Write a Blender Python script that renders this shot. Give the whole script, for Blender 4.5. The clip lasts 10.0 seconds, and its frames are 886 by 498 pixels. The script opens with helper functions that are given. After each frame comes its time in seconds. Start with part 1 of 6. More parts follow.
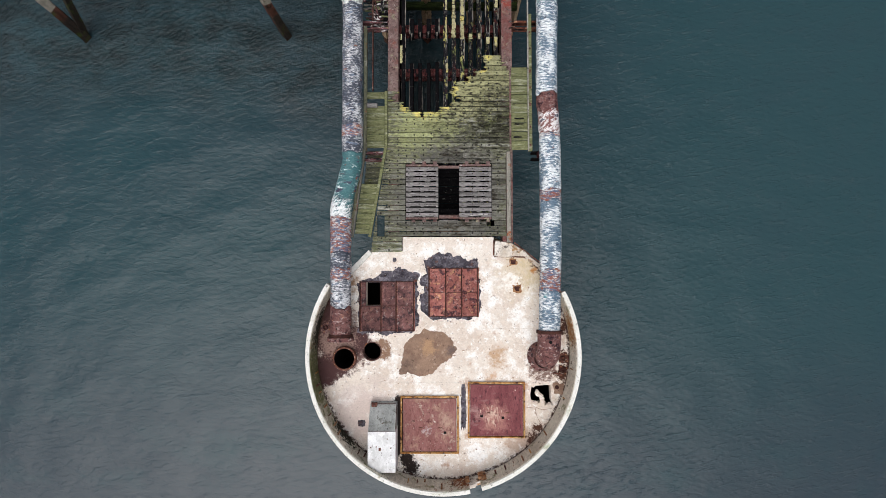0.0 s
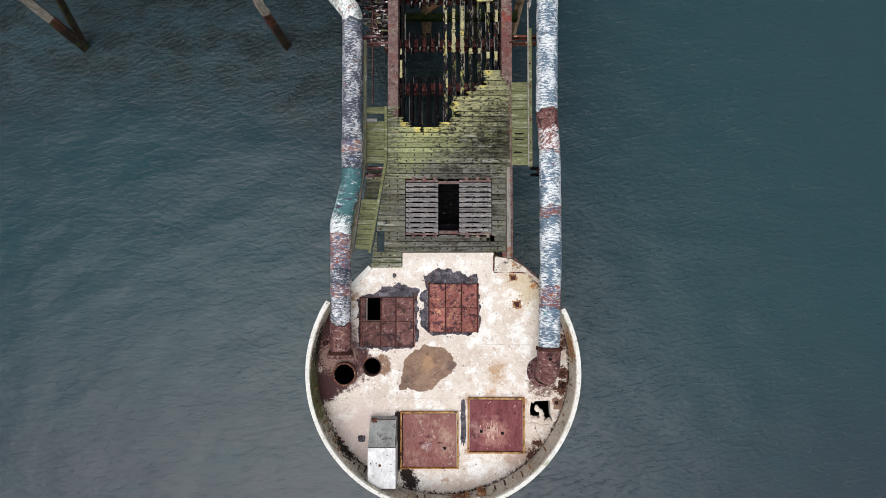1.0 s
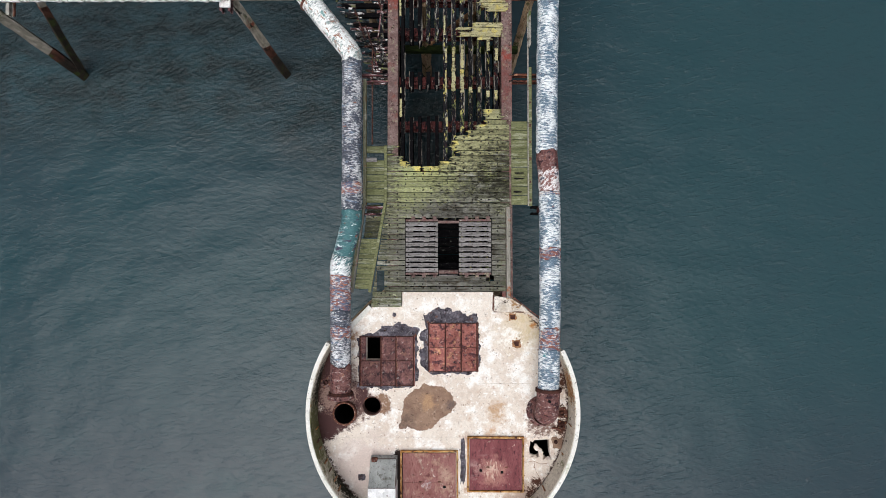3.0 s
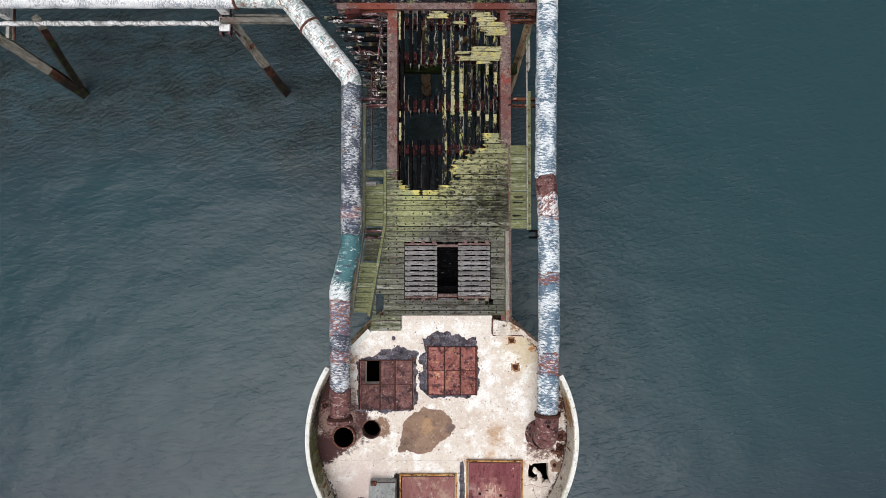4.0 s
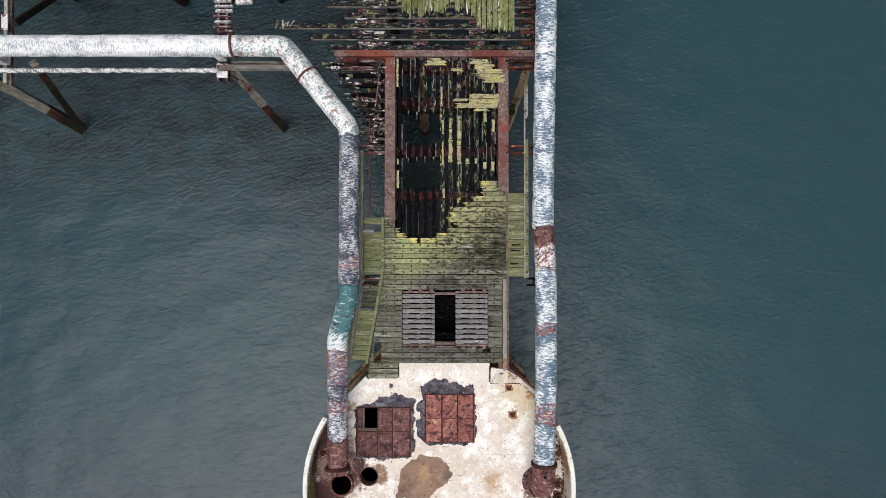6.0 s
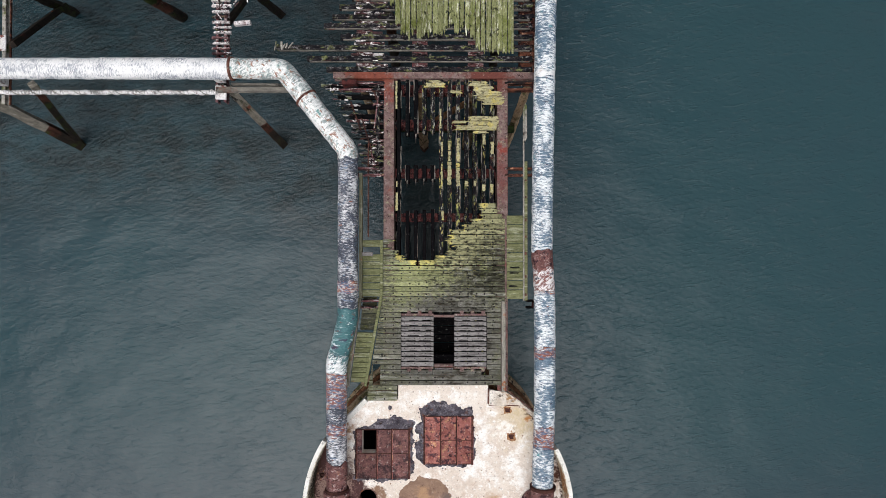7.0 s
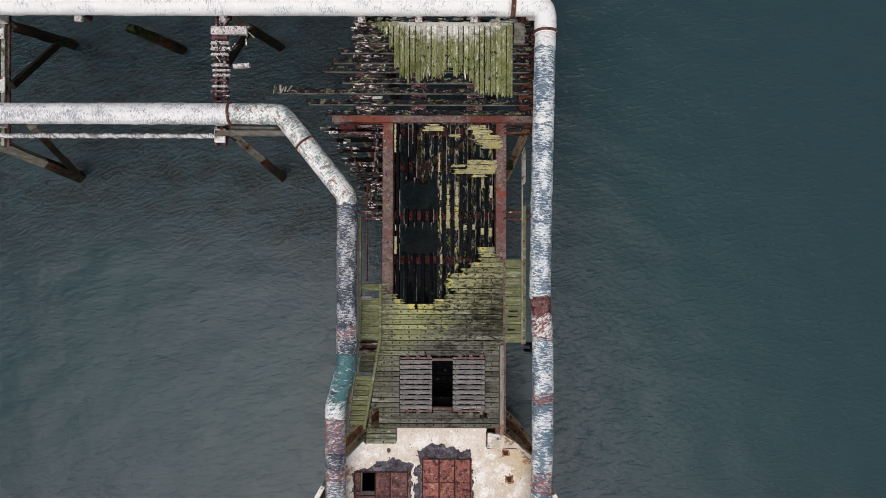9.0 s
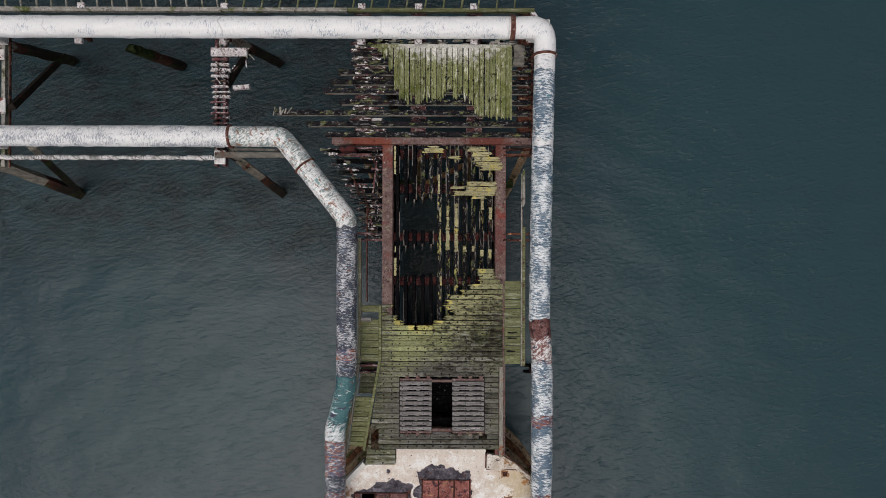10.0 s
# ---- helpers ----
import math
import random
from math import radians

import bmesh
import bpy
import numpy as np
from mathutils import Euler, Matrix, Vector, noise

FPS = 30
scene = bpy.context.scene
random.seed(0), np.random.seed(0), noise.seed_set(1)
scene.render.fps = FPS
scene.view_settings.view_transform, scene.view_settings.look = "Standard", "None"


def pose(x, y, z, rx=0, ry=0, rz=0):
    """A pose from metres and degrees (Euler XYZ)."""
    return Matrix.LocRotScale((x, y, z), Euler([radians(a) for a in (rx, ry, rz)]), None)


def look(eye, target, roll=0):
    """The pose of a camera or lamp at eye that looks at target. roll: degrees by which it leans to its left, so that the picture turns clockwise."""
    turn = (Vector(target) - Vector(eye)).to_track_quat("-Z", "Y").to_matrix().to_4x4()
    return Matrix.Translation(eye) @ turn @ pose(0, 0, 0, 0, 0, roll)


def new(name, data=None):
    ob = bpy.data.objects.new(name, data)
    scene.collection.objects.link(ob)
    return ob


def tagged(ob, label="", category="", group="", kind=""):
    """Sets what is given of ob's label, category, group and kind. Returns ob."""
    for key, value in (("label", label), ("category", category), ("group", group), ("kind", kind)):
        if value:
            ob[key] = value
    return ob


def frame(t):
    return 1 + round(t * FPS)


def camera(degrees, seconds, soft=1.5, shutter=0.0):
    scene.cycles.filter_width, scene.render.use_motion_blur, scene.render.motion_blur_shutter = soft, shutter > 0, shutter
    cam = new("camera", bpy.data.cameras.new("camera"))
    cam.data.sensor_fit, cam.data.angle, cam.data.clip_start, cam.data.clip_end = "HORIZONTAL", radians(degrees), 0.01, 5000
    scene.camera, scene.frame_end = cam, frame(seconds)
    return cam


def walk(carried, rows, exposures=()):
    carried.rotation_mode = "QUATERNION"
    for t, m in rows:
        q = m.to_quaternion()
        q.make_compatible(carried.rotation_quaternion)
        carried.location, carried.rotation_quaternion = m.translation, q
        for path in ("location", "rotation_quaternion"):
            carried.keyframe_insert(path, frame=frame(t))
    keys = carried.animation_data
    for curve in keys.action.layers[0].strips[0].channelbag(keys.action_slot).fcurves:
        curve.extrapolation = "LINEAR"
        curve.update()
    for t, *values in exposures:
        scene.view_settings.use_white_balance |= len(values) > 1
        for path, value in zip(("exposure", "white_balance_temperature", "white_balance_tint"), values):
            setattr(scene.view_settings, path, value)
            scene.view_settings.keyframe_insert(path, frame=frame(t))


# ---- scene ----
cam = camera(77.25, 10.0, 0.8)
ROWS = [
    (0, -0.179, -1.273, 25.431, 2.48, 0.00, -0.12),
    (0.5, -0.176, -0.902, 25.440, 2.19, 0.00, -0.12),
    (1, -0.173, -0.529, 25.452, 1.92, 0.00, -0.09),
    (1.5, -0.172, -0.149, 25.466, 1.70, 0.00, -0.09),
    (2, -0.171, 0.242, 25.481, 1.55, 0.00, -0.06),
    (2.5, -0.168, 0.647, 25.499, 1.42, 0.01, -0.07),
    (4, -0.132, 1.912, 25.593, 1.33, 0.00, -0.05),
    (4.5, -0.111, 2.359, 25.611, 1.28, 0.01, 0.01),
    (5, -0.088, 2.816, 25.628, 1.19, 0.01, 0.02),
    (5.5, -0.065, 3.279, 25.641, 1.09, 0.01, 0.02),
    (7, -0.006, 4.673, 25.676, 0.58, 0.00, 0.05),
    (7.5, 0.007, 5.117, 25.683, 0.43, 0.00, 0.08),
    (8, 0.021, 5.545, 25.695, 0.33, 0.00, 0.10),
    (8.5, 0.032, 5.959, 25.713, 0.24, 0.00, 0.11),
    (9, 0.040, 6.366, 25.737, 0.20, 0.00, 0.13),
    (9.5, 0.048, 6.774, 25.762, 0.14, 0.00, 0.16),
    (10, 0.053, 7.180, 25.782, 0.09, 0.00, 0.16),
]
EXPOSURES = [(0.0, 0.21, 6500, 10), (3.0, 0.21, 6450, 9), (6.0, 0.21, 6500, 10), (8.4, 0.21, 6600, 11), (9.0, -0.12, 6700, 12), (9.5, -0.30, 6750, 13), (10.0, -0.37, 6700, 12)]
walk(cam, [(t, pose(x, y, z, rx, ry, rz)) for t, x, y, z, rx, ry, rz in ROWS], EXPOSURES)

# ---- world and light ----
world = bpy.data.worlds.new("overcast_sky")
scene.world = world
world.use_nodes = True
wn, wl = world.node_tree.nodes, world.node_tree.links
sky = wn.new("ShaderNodeTexSky")
sky.sky_type = "NISHITA"
sky.sun_disc = False
sky.sun_elevation, sky.sun_rotation = radians(68), radians(202)
sky.air_density, sky.dust_density, sky.ozone_density = 1.0, 4.0, 1.0
soft_sky = wn.new("ShaderNodeHueSaturation")
soft_sky.inputs["Saturation"].default_value = 0.35
wl.new(sky.outputs[0], soft_sky.inputs["Color"])
wl.new(soft_sky.outputs[0], wn["Background"].inputs["Color"])
wn["Background"].inputs["Strength"].default_value = 0.095
sun = new("sun", bpy.data.lights.new("sun", "SUN"))
sun.data.energy, sun.data.angle, sun.data.color = 1.75, radians(62), (1.0, 0.985, 0.97)
sun.matrix_world = look((-3.8, -9.5, 25), (0, 0, 0))


# ---- materials ----
def ramp_mask(nt, value, lo, hi):
    m = nt.nodes.new("ShaderNodeMapRange")
    m.inputs["From Min"].default_value, m.inputs["From Max"].default_value = lo, hi
    nt.links.new(value, m.inputs["Value"])
    return m.outputs[0]


def noise_value(nt, coord, scale, stretch=(1, 1, 1), detail=6.0, rough=0.6, shift=0.0, turn=(0, 0, 0)):
    mp = nt.nodes.new("ShaderNodeMapping")
    mp.inputs["Scale"].default_value = stretch
    mp.inputs["Location"].default_value = (shift, shift * 0.7, shift * 1.3)
    src = coord
    if any(turn):
        first = nt.nodes.new("ShaderNodeMapping")
        first.inputs["Rotation"].default_value = turn
        nt.links.new(coord, first.inputs["Vector"])
        src = first.outputs[0]
    nt.links.new(src, mp.inputs["Vector"])
    n = nt.nodes.new("ShaderNodeTexNoise")
    n.inputs["Scale"].default_value, n.inputs["Detail"].default_value, n.inputs["Roughness"].default_value = scale, detail, rough
    nt.links.new(mp.outputs[0], n.inputs["Vector"])
    return n.outputs["Fac"]


def blend(nt, fac, a, b, mode="MIX"):
    m = nt.nodes.new("ShaderNodeMix")
    m.data_type = "RGBA"
    m.blend_type = mode
    if isinstance(fac, float):
        m.inputs[0].default_value = fac
    else:
        nt.links.new(fac, m.inputs[0])
    for sock, v in ((m.inputs[6], a), (m.inputs[7], b)):
        if isinstance(v, tuple):
            sock.default_value = (*v, 1)
        else:
            nt.links.new(v, sock)
    return m.outputs[2]


def surface(name, base_a, base_b, scale=3.0, stretch=(1, 1, 1), layers=(), rough=0.8, rough_to=None, metal=0.0, bump=0.3, bump_scale=30.0,
            bump_stretch=None, depth=0.01, vary=0.0, specular=0.06, where=(), turn=(0, 0, 0), grime=0.35, grime_scale=16.0, speck=0.0):
    """A weathered surface: two base tones in a noise, then layers of (colour, scale, stretch, lo, hi, shift); a shift
    below 0 differs from piece to piece.
    vary: how much pieces differ among themselves. where: (colour, centre, reach, scale, lo, hi) for each patch of
    colour round a place. grime: fine mottling. speck: share of small dark pits and pale chips."""
    m = bpy.data.materials.new(name)
    m.use_nodes = True
    nt = m.node_tree
    b = nt.nodes["Principled BSDF"]
    coord = nt.nodes.new("ShaderNodeTexCoord").outputs["Object"]
    info = nt.nodes.new("ShaderNodeObjectInfo")
    piece = coord
    if vary:
        vec = nt.nodes.new("ShaderNodeVectorMath")
        vec.operation = "MULTIPLY_ADD"
        vec.inputs[1].default_value = (37.0, 11.0, 23.0)
        nt.links.new(info.outputs["Random"], vec.inputs[0])
        nt.links.new(coord, vec.inputs[2])
        piece = vec.outputs[0]
    col = blend(nt, ramp_mask(nt, noise_value(nt, piece, scale, stretch, 8.0, 0.65, turn=turn), 0.36, 0.64), base_a, base_b)
    for i, (c, s, st, lo, hi, sh) in enumerate(layers):
        col = blend(nt, ramp_mask(nt, noise_value(nt, coord if sh >= 0 else piece, s, st, 10.0, 0.7, abs(sh) + i * 5.3, turn), lo, hi), col, c)
    for c, centre, reach, s, lo, hi, *own in where:
        d = nt.nodes.new("ShaderNodeVectorMath")
        d.operation = "DISTANCE"
        d.inputs[1].default_value = centre
        nt.links.new(coord, d.inputs[0])
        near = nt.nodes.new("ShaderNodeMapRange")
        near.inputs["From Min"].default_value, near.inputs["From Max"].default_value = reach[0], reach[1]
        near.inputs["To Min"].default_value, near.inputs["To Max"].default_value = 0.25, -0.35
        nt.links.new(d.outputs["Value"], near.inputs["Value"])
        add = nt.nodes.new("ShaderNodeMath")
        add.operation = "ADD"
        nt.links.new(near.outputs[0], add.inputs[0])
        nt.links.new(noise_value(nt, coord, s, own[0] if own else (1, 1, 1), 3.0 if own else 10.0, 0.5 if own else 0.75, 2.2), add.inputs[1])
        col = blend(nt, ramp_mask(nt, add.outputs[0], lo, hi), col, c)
    if grime:
        g = nt.nodes.new("ShaderNodeMapRange")
        g.inputs["From Min"].default_value, g.inputs["From Max"].default_value = 0.30, 0.70
        g.inputs["To Min"].default_value, g.inputs["To Max"].default_value = 1 - grime, 1 + grime
        nt.links.new(noise_value(nt, coord, grime_scale, stretch if max(stretch) < 4 else tuple(v ** 0.5 for v in stretch), 8.0, 0.8, 7.7, turn), g.inputs["Value"])
        hs = nt.nodes.new("ShaderNodeHueSaturation")
        nt.links.new(g.outputs[0], hs.inputs["Value"])
        nt.links.new(col, hs.inputs["Color"])
        col = hs.outputs[0]
    if speck:
        fibre = tuple(v ** 0.4 for v in stretch)
        pit = noise_value(nt, coord, 7.0, fibre, 9.0, 0.85, 13.1, turn)
        col = blend(nt, ramp_mask(nt, pit, 0.625 - 0.08 * speck, 0.665 - 0.08 * speck), col, blend(nt, 1.0, col, (0.20, 0.18, 0.17), "MULTIPLY"))
        chip = noise_value(nt, coord, 6.0, fibre, 9.0, 0.85, 31.7, turn)
        col = blend(nt, ramp_mask(nt, chip, 0.64 - 0.08 * speck, 0.70 - 0.08 * speck), col, blend(nt, 0.35, col, (0.78, 0.76, 0.72)))
    if vary:
        hsv = nt.nodes.new("ShaderNodeHueSaturation")
        mr = nt.nodes.new("ShaderNodeMapRange")
        mr.inputs["To Min"].default_value, mr.inputs["To Max"].default_value = 1 - vary, 1 + vary
        nt.links.new(info.outputs["Random"], mr.inputs["Value"])
        nt.links.new(mr.outputs[0], hsv.inputs["Value"])
        nt.links.new(col, hsv.inputs["Color"])
        col = hsv.outputs[0]
    nt.links.new(col, b.inputs["Base Color"])
    b.inputs["Metallic"].default_value = metal
    b.inputs["Specular IOR Level"].default_value = specular
    fine = noise_value(nt, coord, bump_scale, bump_stretch or stretch, 8.0, 0.65, 3.1, turn)
    if rough_to is None:
        b.inputs["Roughness"].default_value = rough
    else:
        r = nt.nodes.new("ShaderNodeMapRange")
        r.inputs["To Min"].default_value, r.inputs["To Max"].default_value = rough, rough_to
        nt.links.new(fine, r.inputs["Value"])
        nt.links.new(r.outputs[0], b.inputs["Roughness"])
    bp = nt.nodes.new("ShaderNodeBump")
    bp.inputs["Strength"].default_value, bp.inputs["Distance"].default_value = bump, depth
    nt.links.new(fine, bp.inputs["Height"])
    nt.links.new(bp.outputs[0], b.inputs["Normal"])
    return m


ONE = (1, 1, 1)
DECK, SLAB, RIM = 5.905, 5.79, 6.87
RX, RY = -0.17, -4.02
concrete = surface("sunbleached_concrete", (0.64, 0.54, 0.465), (0.76, 0.69, 0.62), 1.0, layers=(
    ((0.87, 0.845, 0.815), 1.5, ONE, 0.50, 0.60, 1), ((0.57, 0.43, 0.34), 1.3, ONE, 0.575, 0.68, 9), ((0.84, 0.81, 0.78), 6.0, ONE, 0.56, 0.62, 12), ((0.46, 0.36, 0.29), 9.0, ONE, 0.605, 0.65, 4),
    ((0.20, 0.15, 0.13), 17.0, ONE, 0.645, 0.68, 7), ((0.045, 0.04, 0.04), 24.0, ONE, 0.665, 0.69, 2), ((0.44, 0.23, 0.10), 3.0, ONE, 0.68, 0.73, 15)), rough=0.92, bump=0.7, bump_scale=18, depth=0.014, grime=0.19, grime_scale=22, speck=0.30,
    where=[((0.60, 0.49, 0.33), (2.7, -1.3, 5.8), (0.4, 2.3), 3.4, 0.52, 0.82), ((0.84, 0.80, 0.75), (2.2, -1.6, 5.8), (0.2, 1.7), 3.4, 0.66, 0.76), ((0.30, 0.17, 0.10), (-3.6, -1.6, 5.8), (0.1, 1.3), 6.0, 0.56, 0.75), ((0.50, 0.33, 0.21), (1.7, -4.2, 5.8), (0.1, 1.3), 3.4, 0.54, 0.76),
           ((0.50, 0.25, 0.10), (1.55, -4.92, 5.8), (0.0, 0.75), 5.0, 0.54, 0.90), ((0.46, 0.26, 0.15), (2.65, -5.25, 5.8), (0.0, 0.7), 6.0, 0.56, 0.80), ((0.40, 0.24, 0.17), (0.62, -5.15, 5.8), (0.0, 0.6), 6.0, 0.56, 0.80), ((0.42, 0.24, 0.14), (0.75, -6.95, 5.8), (0.0, 0.6), 6.0, 0.56, 0.80), ((0.46, 0.26, 0.12), (2.1, -7.25, 5.8), (0.0, 0.6), 6.0, 0.56, 0.80), ((0.40, 0.22, 0.13), (-0.1, -7.95, 5.8), (0.0, 0.6), 6.0, 0.56, 0.80), ((0.16, 0.10, 0.09), (-3.4, -3.9, 5.8), (0.5, 1.7), 8.0, 0.62, 0.74), ((0.26, 0.16, 0.11), (-2.35, -3.95, 5.8), (0.3, 0.70), 7.0, 0.60, 0.74), ((0.20, 0.13, 0.11), (3.3, -4.6, 5.8), (0.4, 1.2), 8.0, 0.64, 0.76),
           ((0.60, 0.50, 0.46), (-2.9, -6.2, 5.8), (0.5, 2.6), 2.2, 0.48, 0.74), ((0.86, 0.84, 0.82), (1.0, -7.6, 5.8), (0.1, 1.2), 4.0, 0.60, 0.72), ((0.52, 0.40, 0.33), (2.6, -7.2, 5.8), (0.3, 1.4), 4.0, 0.54, 0.76), ((0.44, 0.20, 0.07), (3.05, -1.15, 5.8), (0.0, 0.55), 7.0, 0.56, 0.68),
           # dark brown on the left of the slab, near-black along the cabinet's side
           *[((0.078, 0.040, 0.040), (cx, cy, 5.8), (0.35, r), 7.0, 0.44, 0.62) for cx, cy, r in ((-4.1, -2.6, 1.1), (-4.2, -3.5, 1.2), (-3.85, -4.25, 1.15), (-3.3, -3.6, 0.75), (-4.35, -4.7, 0.9))], *[((0.030, 0.022, 0.020), (cx, cy, 5.8), (0.10, r), 9.0, 0.50, 0.62) for cx, cy, r in ((-1.45, -7.75, 0.55), (-1.30, -8.05, 0.6), *[(-1.72, -5.75 - 0.24 * k, 0.42) for k in range(8)])],
           *[((0.085, 0.038, 0.026), (cx, cy, 5.8), (0.04, r * 2.6), 7.0, 0.62, 0.70) for cx, cy, r in ((4.0, -3.2, 0.45), (4.15, -4.3, 0.42), (3.95, -4.95, 0.30), (3.12, -6.72, 0.26), (2.98, -6.92, 0.28), (2.82, -7.08, 0.24))],
           # the last entry darkens the slab towards the parapet foot
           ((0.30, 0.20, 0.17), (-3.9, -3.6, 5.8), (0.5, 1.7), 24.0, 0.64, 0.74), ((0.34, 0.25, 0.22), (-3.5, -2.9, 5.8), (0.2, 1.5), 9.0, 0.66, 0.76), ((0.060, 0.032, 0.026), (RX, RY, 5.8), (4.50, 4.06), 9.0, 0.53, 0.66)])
coping_paint = surface("white_parapet_coping", (0.66, 0.65, 0.60), (0.80, 0.79, 0.76), 2.0, layers=(
    ((0.34, 0.30, 0.20), 6.0, ONE, 0.61, 0.67, 3), ((0.40, 0.42, 0.30), 2.0, ONE, 0.60, 0.70, 8)), rough=0.8, bump=0.3, grime=0.15, speck=0.6)
white_block = surface("broken_white_concrete", (0.52, 0.44, 0.36), (0.76, 0.71, 0.65), 2.6, layers=(
    ((0.34, 0.19, 0.09), 2.6, ONE, 0.56, 0.63, 3), ((0.10, 0.075, 0.06), 5.0, ONE, 0.58, 0.63, 5)), rough=0.9, bump=0.8, bump_scale=9, depth=0.03, grime=0.3, speck=0.8)
parapet_side = surface("stained_parapet_face", (0.54, 0.49, 0.40), (0.74, 0.69, 0.60), 1.5, (1, 1, 0.3), layers=(
    ((0.30, 0.115, 0.045), 3.2, (1, 1, 0.3), 0.60, 0.66, 6), ((0.05, 0.035, 0.028), 4.0, (1, 1, 0.4), 0.61, 0.66, 9), ((0.20, 0.20, 0.10), 1.1, ONE, 0.55, 0.64, 2)), rough=0.9, bump=0.6, grime=0.35, speck=0.5,
    where=[((0.135, 0.135, 0.065), (-4.6, -4.8, 6.3), (0.6, 3.2), 5.0, 0.46, 0.72), ((0.030, 0.028, 0.020), (-4.4, -3.2, 5.8), (0.3, 2.4), 8.0, 0.56, 0.68), ((0.030, 0.028, 0.020), (-3.6, -6.8, 5.8), (0.3, 1.9), 8.0, 0.58, 0.68), ((0.34, 0.17, 0.07), (4.2, -3.2, 6.3), (0.3, 2.2), 9.0, 0.60, 0.74), ((0.22, 0.08, 0.035), (0.6, -8.4, 6.0), (0.3, 2.2), 11.0, 0.64, 0.72)])
tar = surface("old_tar", (0.034, 0.029, 0.038), (0.115, 0.105, 0.125), 4.0, layers=(((0.42, 0.37, 0.33), 13.0, ONE, 0.635, 0.67, 2), ((0.12, 0.05, 0.03), 4.0, ONE, 0.58, 0.65, 6), ((0.21, 0.195, 0.225), 2.4, ONE, 0.52, 0.62, 9)), rough=0.75, bump=0.9, bump_scale=14, depth=0.03, grime=0.5, speck=0.9)
mud = surface("dried_brown_silt", (0.20, 0.125, 0.092), (0.33, 0.220, 0.160), 1.8, layers=(((0.42, 0.31, 0.24), 3.0, ONE, 0.58, 0.68, 2), ((0.19, 0.12, 0.09), 5.0, ONE, 0.58, 0.68, 5), ((0.62, 0.54, 0.46), 9.0, ONE, 0.65, 0.69, 9)), rough=0.9, bump=0.35, grime=0.3, grime_scale=26, speck=0.5, where=[((0.17, 0.115, 0.09), (-1.5, -4.6, 5.8), (0.2, 1.1), 6.0, 0.52, 0.80), ((0.40, 0.25, 0.15), (-0.7, -3.9, 5.8), (0.1, 0.9), 5.0, 0.58, 0.76), ((0.16, 0.115, 0.10), (0.1, -4.0, 5.8), (0.05, 0.5), 6.0, 0.52, 0.72)])
rust_stain = surface("rust_run_stain", (0.22, 0.085, 0.035), (0.42, 0.25, 0.14), 6.0, layers=(((0.09, 0.04, 0.025), 7.0, ONE, 0.54, 0.60, 2), ((0.62, 0.52, 0.42), 6.0, ONE, 0.60, 0.66, 6)), rough=0.9, bump=0.4)
dirt = surface("damp_dark_silt", (0.050, 0.026, 0.024), (0.14, 0.075, 0.062), 2.8, layers=(((0.46, 0.37, 0.31), 7.0, ONE, 0.60, 0.65, 2), ((0.22, 0.08, 0.035), 3.0, ONE, 0.60, 0.67, 6)), rough=0.85, bump=0.9, bump_scale=12, depth=0.03, grime=0.5, speck=0.9)
plate_rust = surface("rusted_plate", (0.21, 0.070, 0.062), (0.37, 0.155, 0.130), 3.0, layers=(
    ((0.075, 0.034, 0.040), 4.2, ONE, 0.52, 0.59, 3), ((0.50, 0.28, 0.16), 3.2, ONE, 0.56, 0.62, -6), ((0.40, 0.23, 0.21), 7.0, ONE, 0.58, 0.64, -12), ((0.030, 0.020, 0.024), 8.0, ONE, 0.60, 0.64, 1), ((0.62, 0.50, 0.36), 11.0, ONE, 0.65, 0.68, -3)), rough=0.85, bump=1.0, bump_scale=9, depth=0.03, vary=0.16, grime=0.4, speck=0.7)
plate_dark = surface("rusted_dark_plate", (0.090, 0.044, 0.044), (0.19, 0.094, 0.088), 3.2, layers=(
    ((0.045, 0.027, 0.03), 3.0, ONE, 0.50, 0.60, 3), ((0.34, 0.21, 0.16), 5.5, ONE, 0.60, 0.66, -6), ((0.17, 0.088, 0.072), 3.0, ONE, 0.57, 0.65, 9)), rough=0.8, bump=0.9, bump_scale=16, vary=0.18, grime=0.5, speck=0.8)
hatch_red = surface("faded_red_oxide_sheet", (0.215, 0.088, 0.082), (0.29, 0.140, 0.128), 1.4, (3, 0.6, 1), layers=(
    ((0.40, 0.26, 0.20), 1.2, (1.4, 1, 1), 0.54, 0.66, 3), ((0.62, 0.55, 0.50), 5.0, (1.3, 1, 1), 0.635, 0.67, 2), ((0.13, 0.045, 0.045), 5.0, (2, 0.8, 1), 0.56, 0.64, 8), ((0.46, 0.36, 0.30), 2.4, ONE, 0.57, 0.66, 17)), rough=0.65, bump=0.4, grime=0.35, speck=0.5,
    where=[((0.60, 0.55, 0.56), (-0.75, -6.75, 5.87), (0.05, 0.75), 11.0, 0.68, 0.86), ((0.46, 0.31, 0.25), (-0.1, -6.4, 5.87), (0.1, 1.0), 5.0, 0.62, 1.0)])
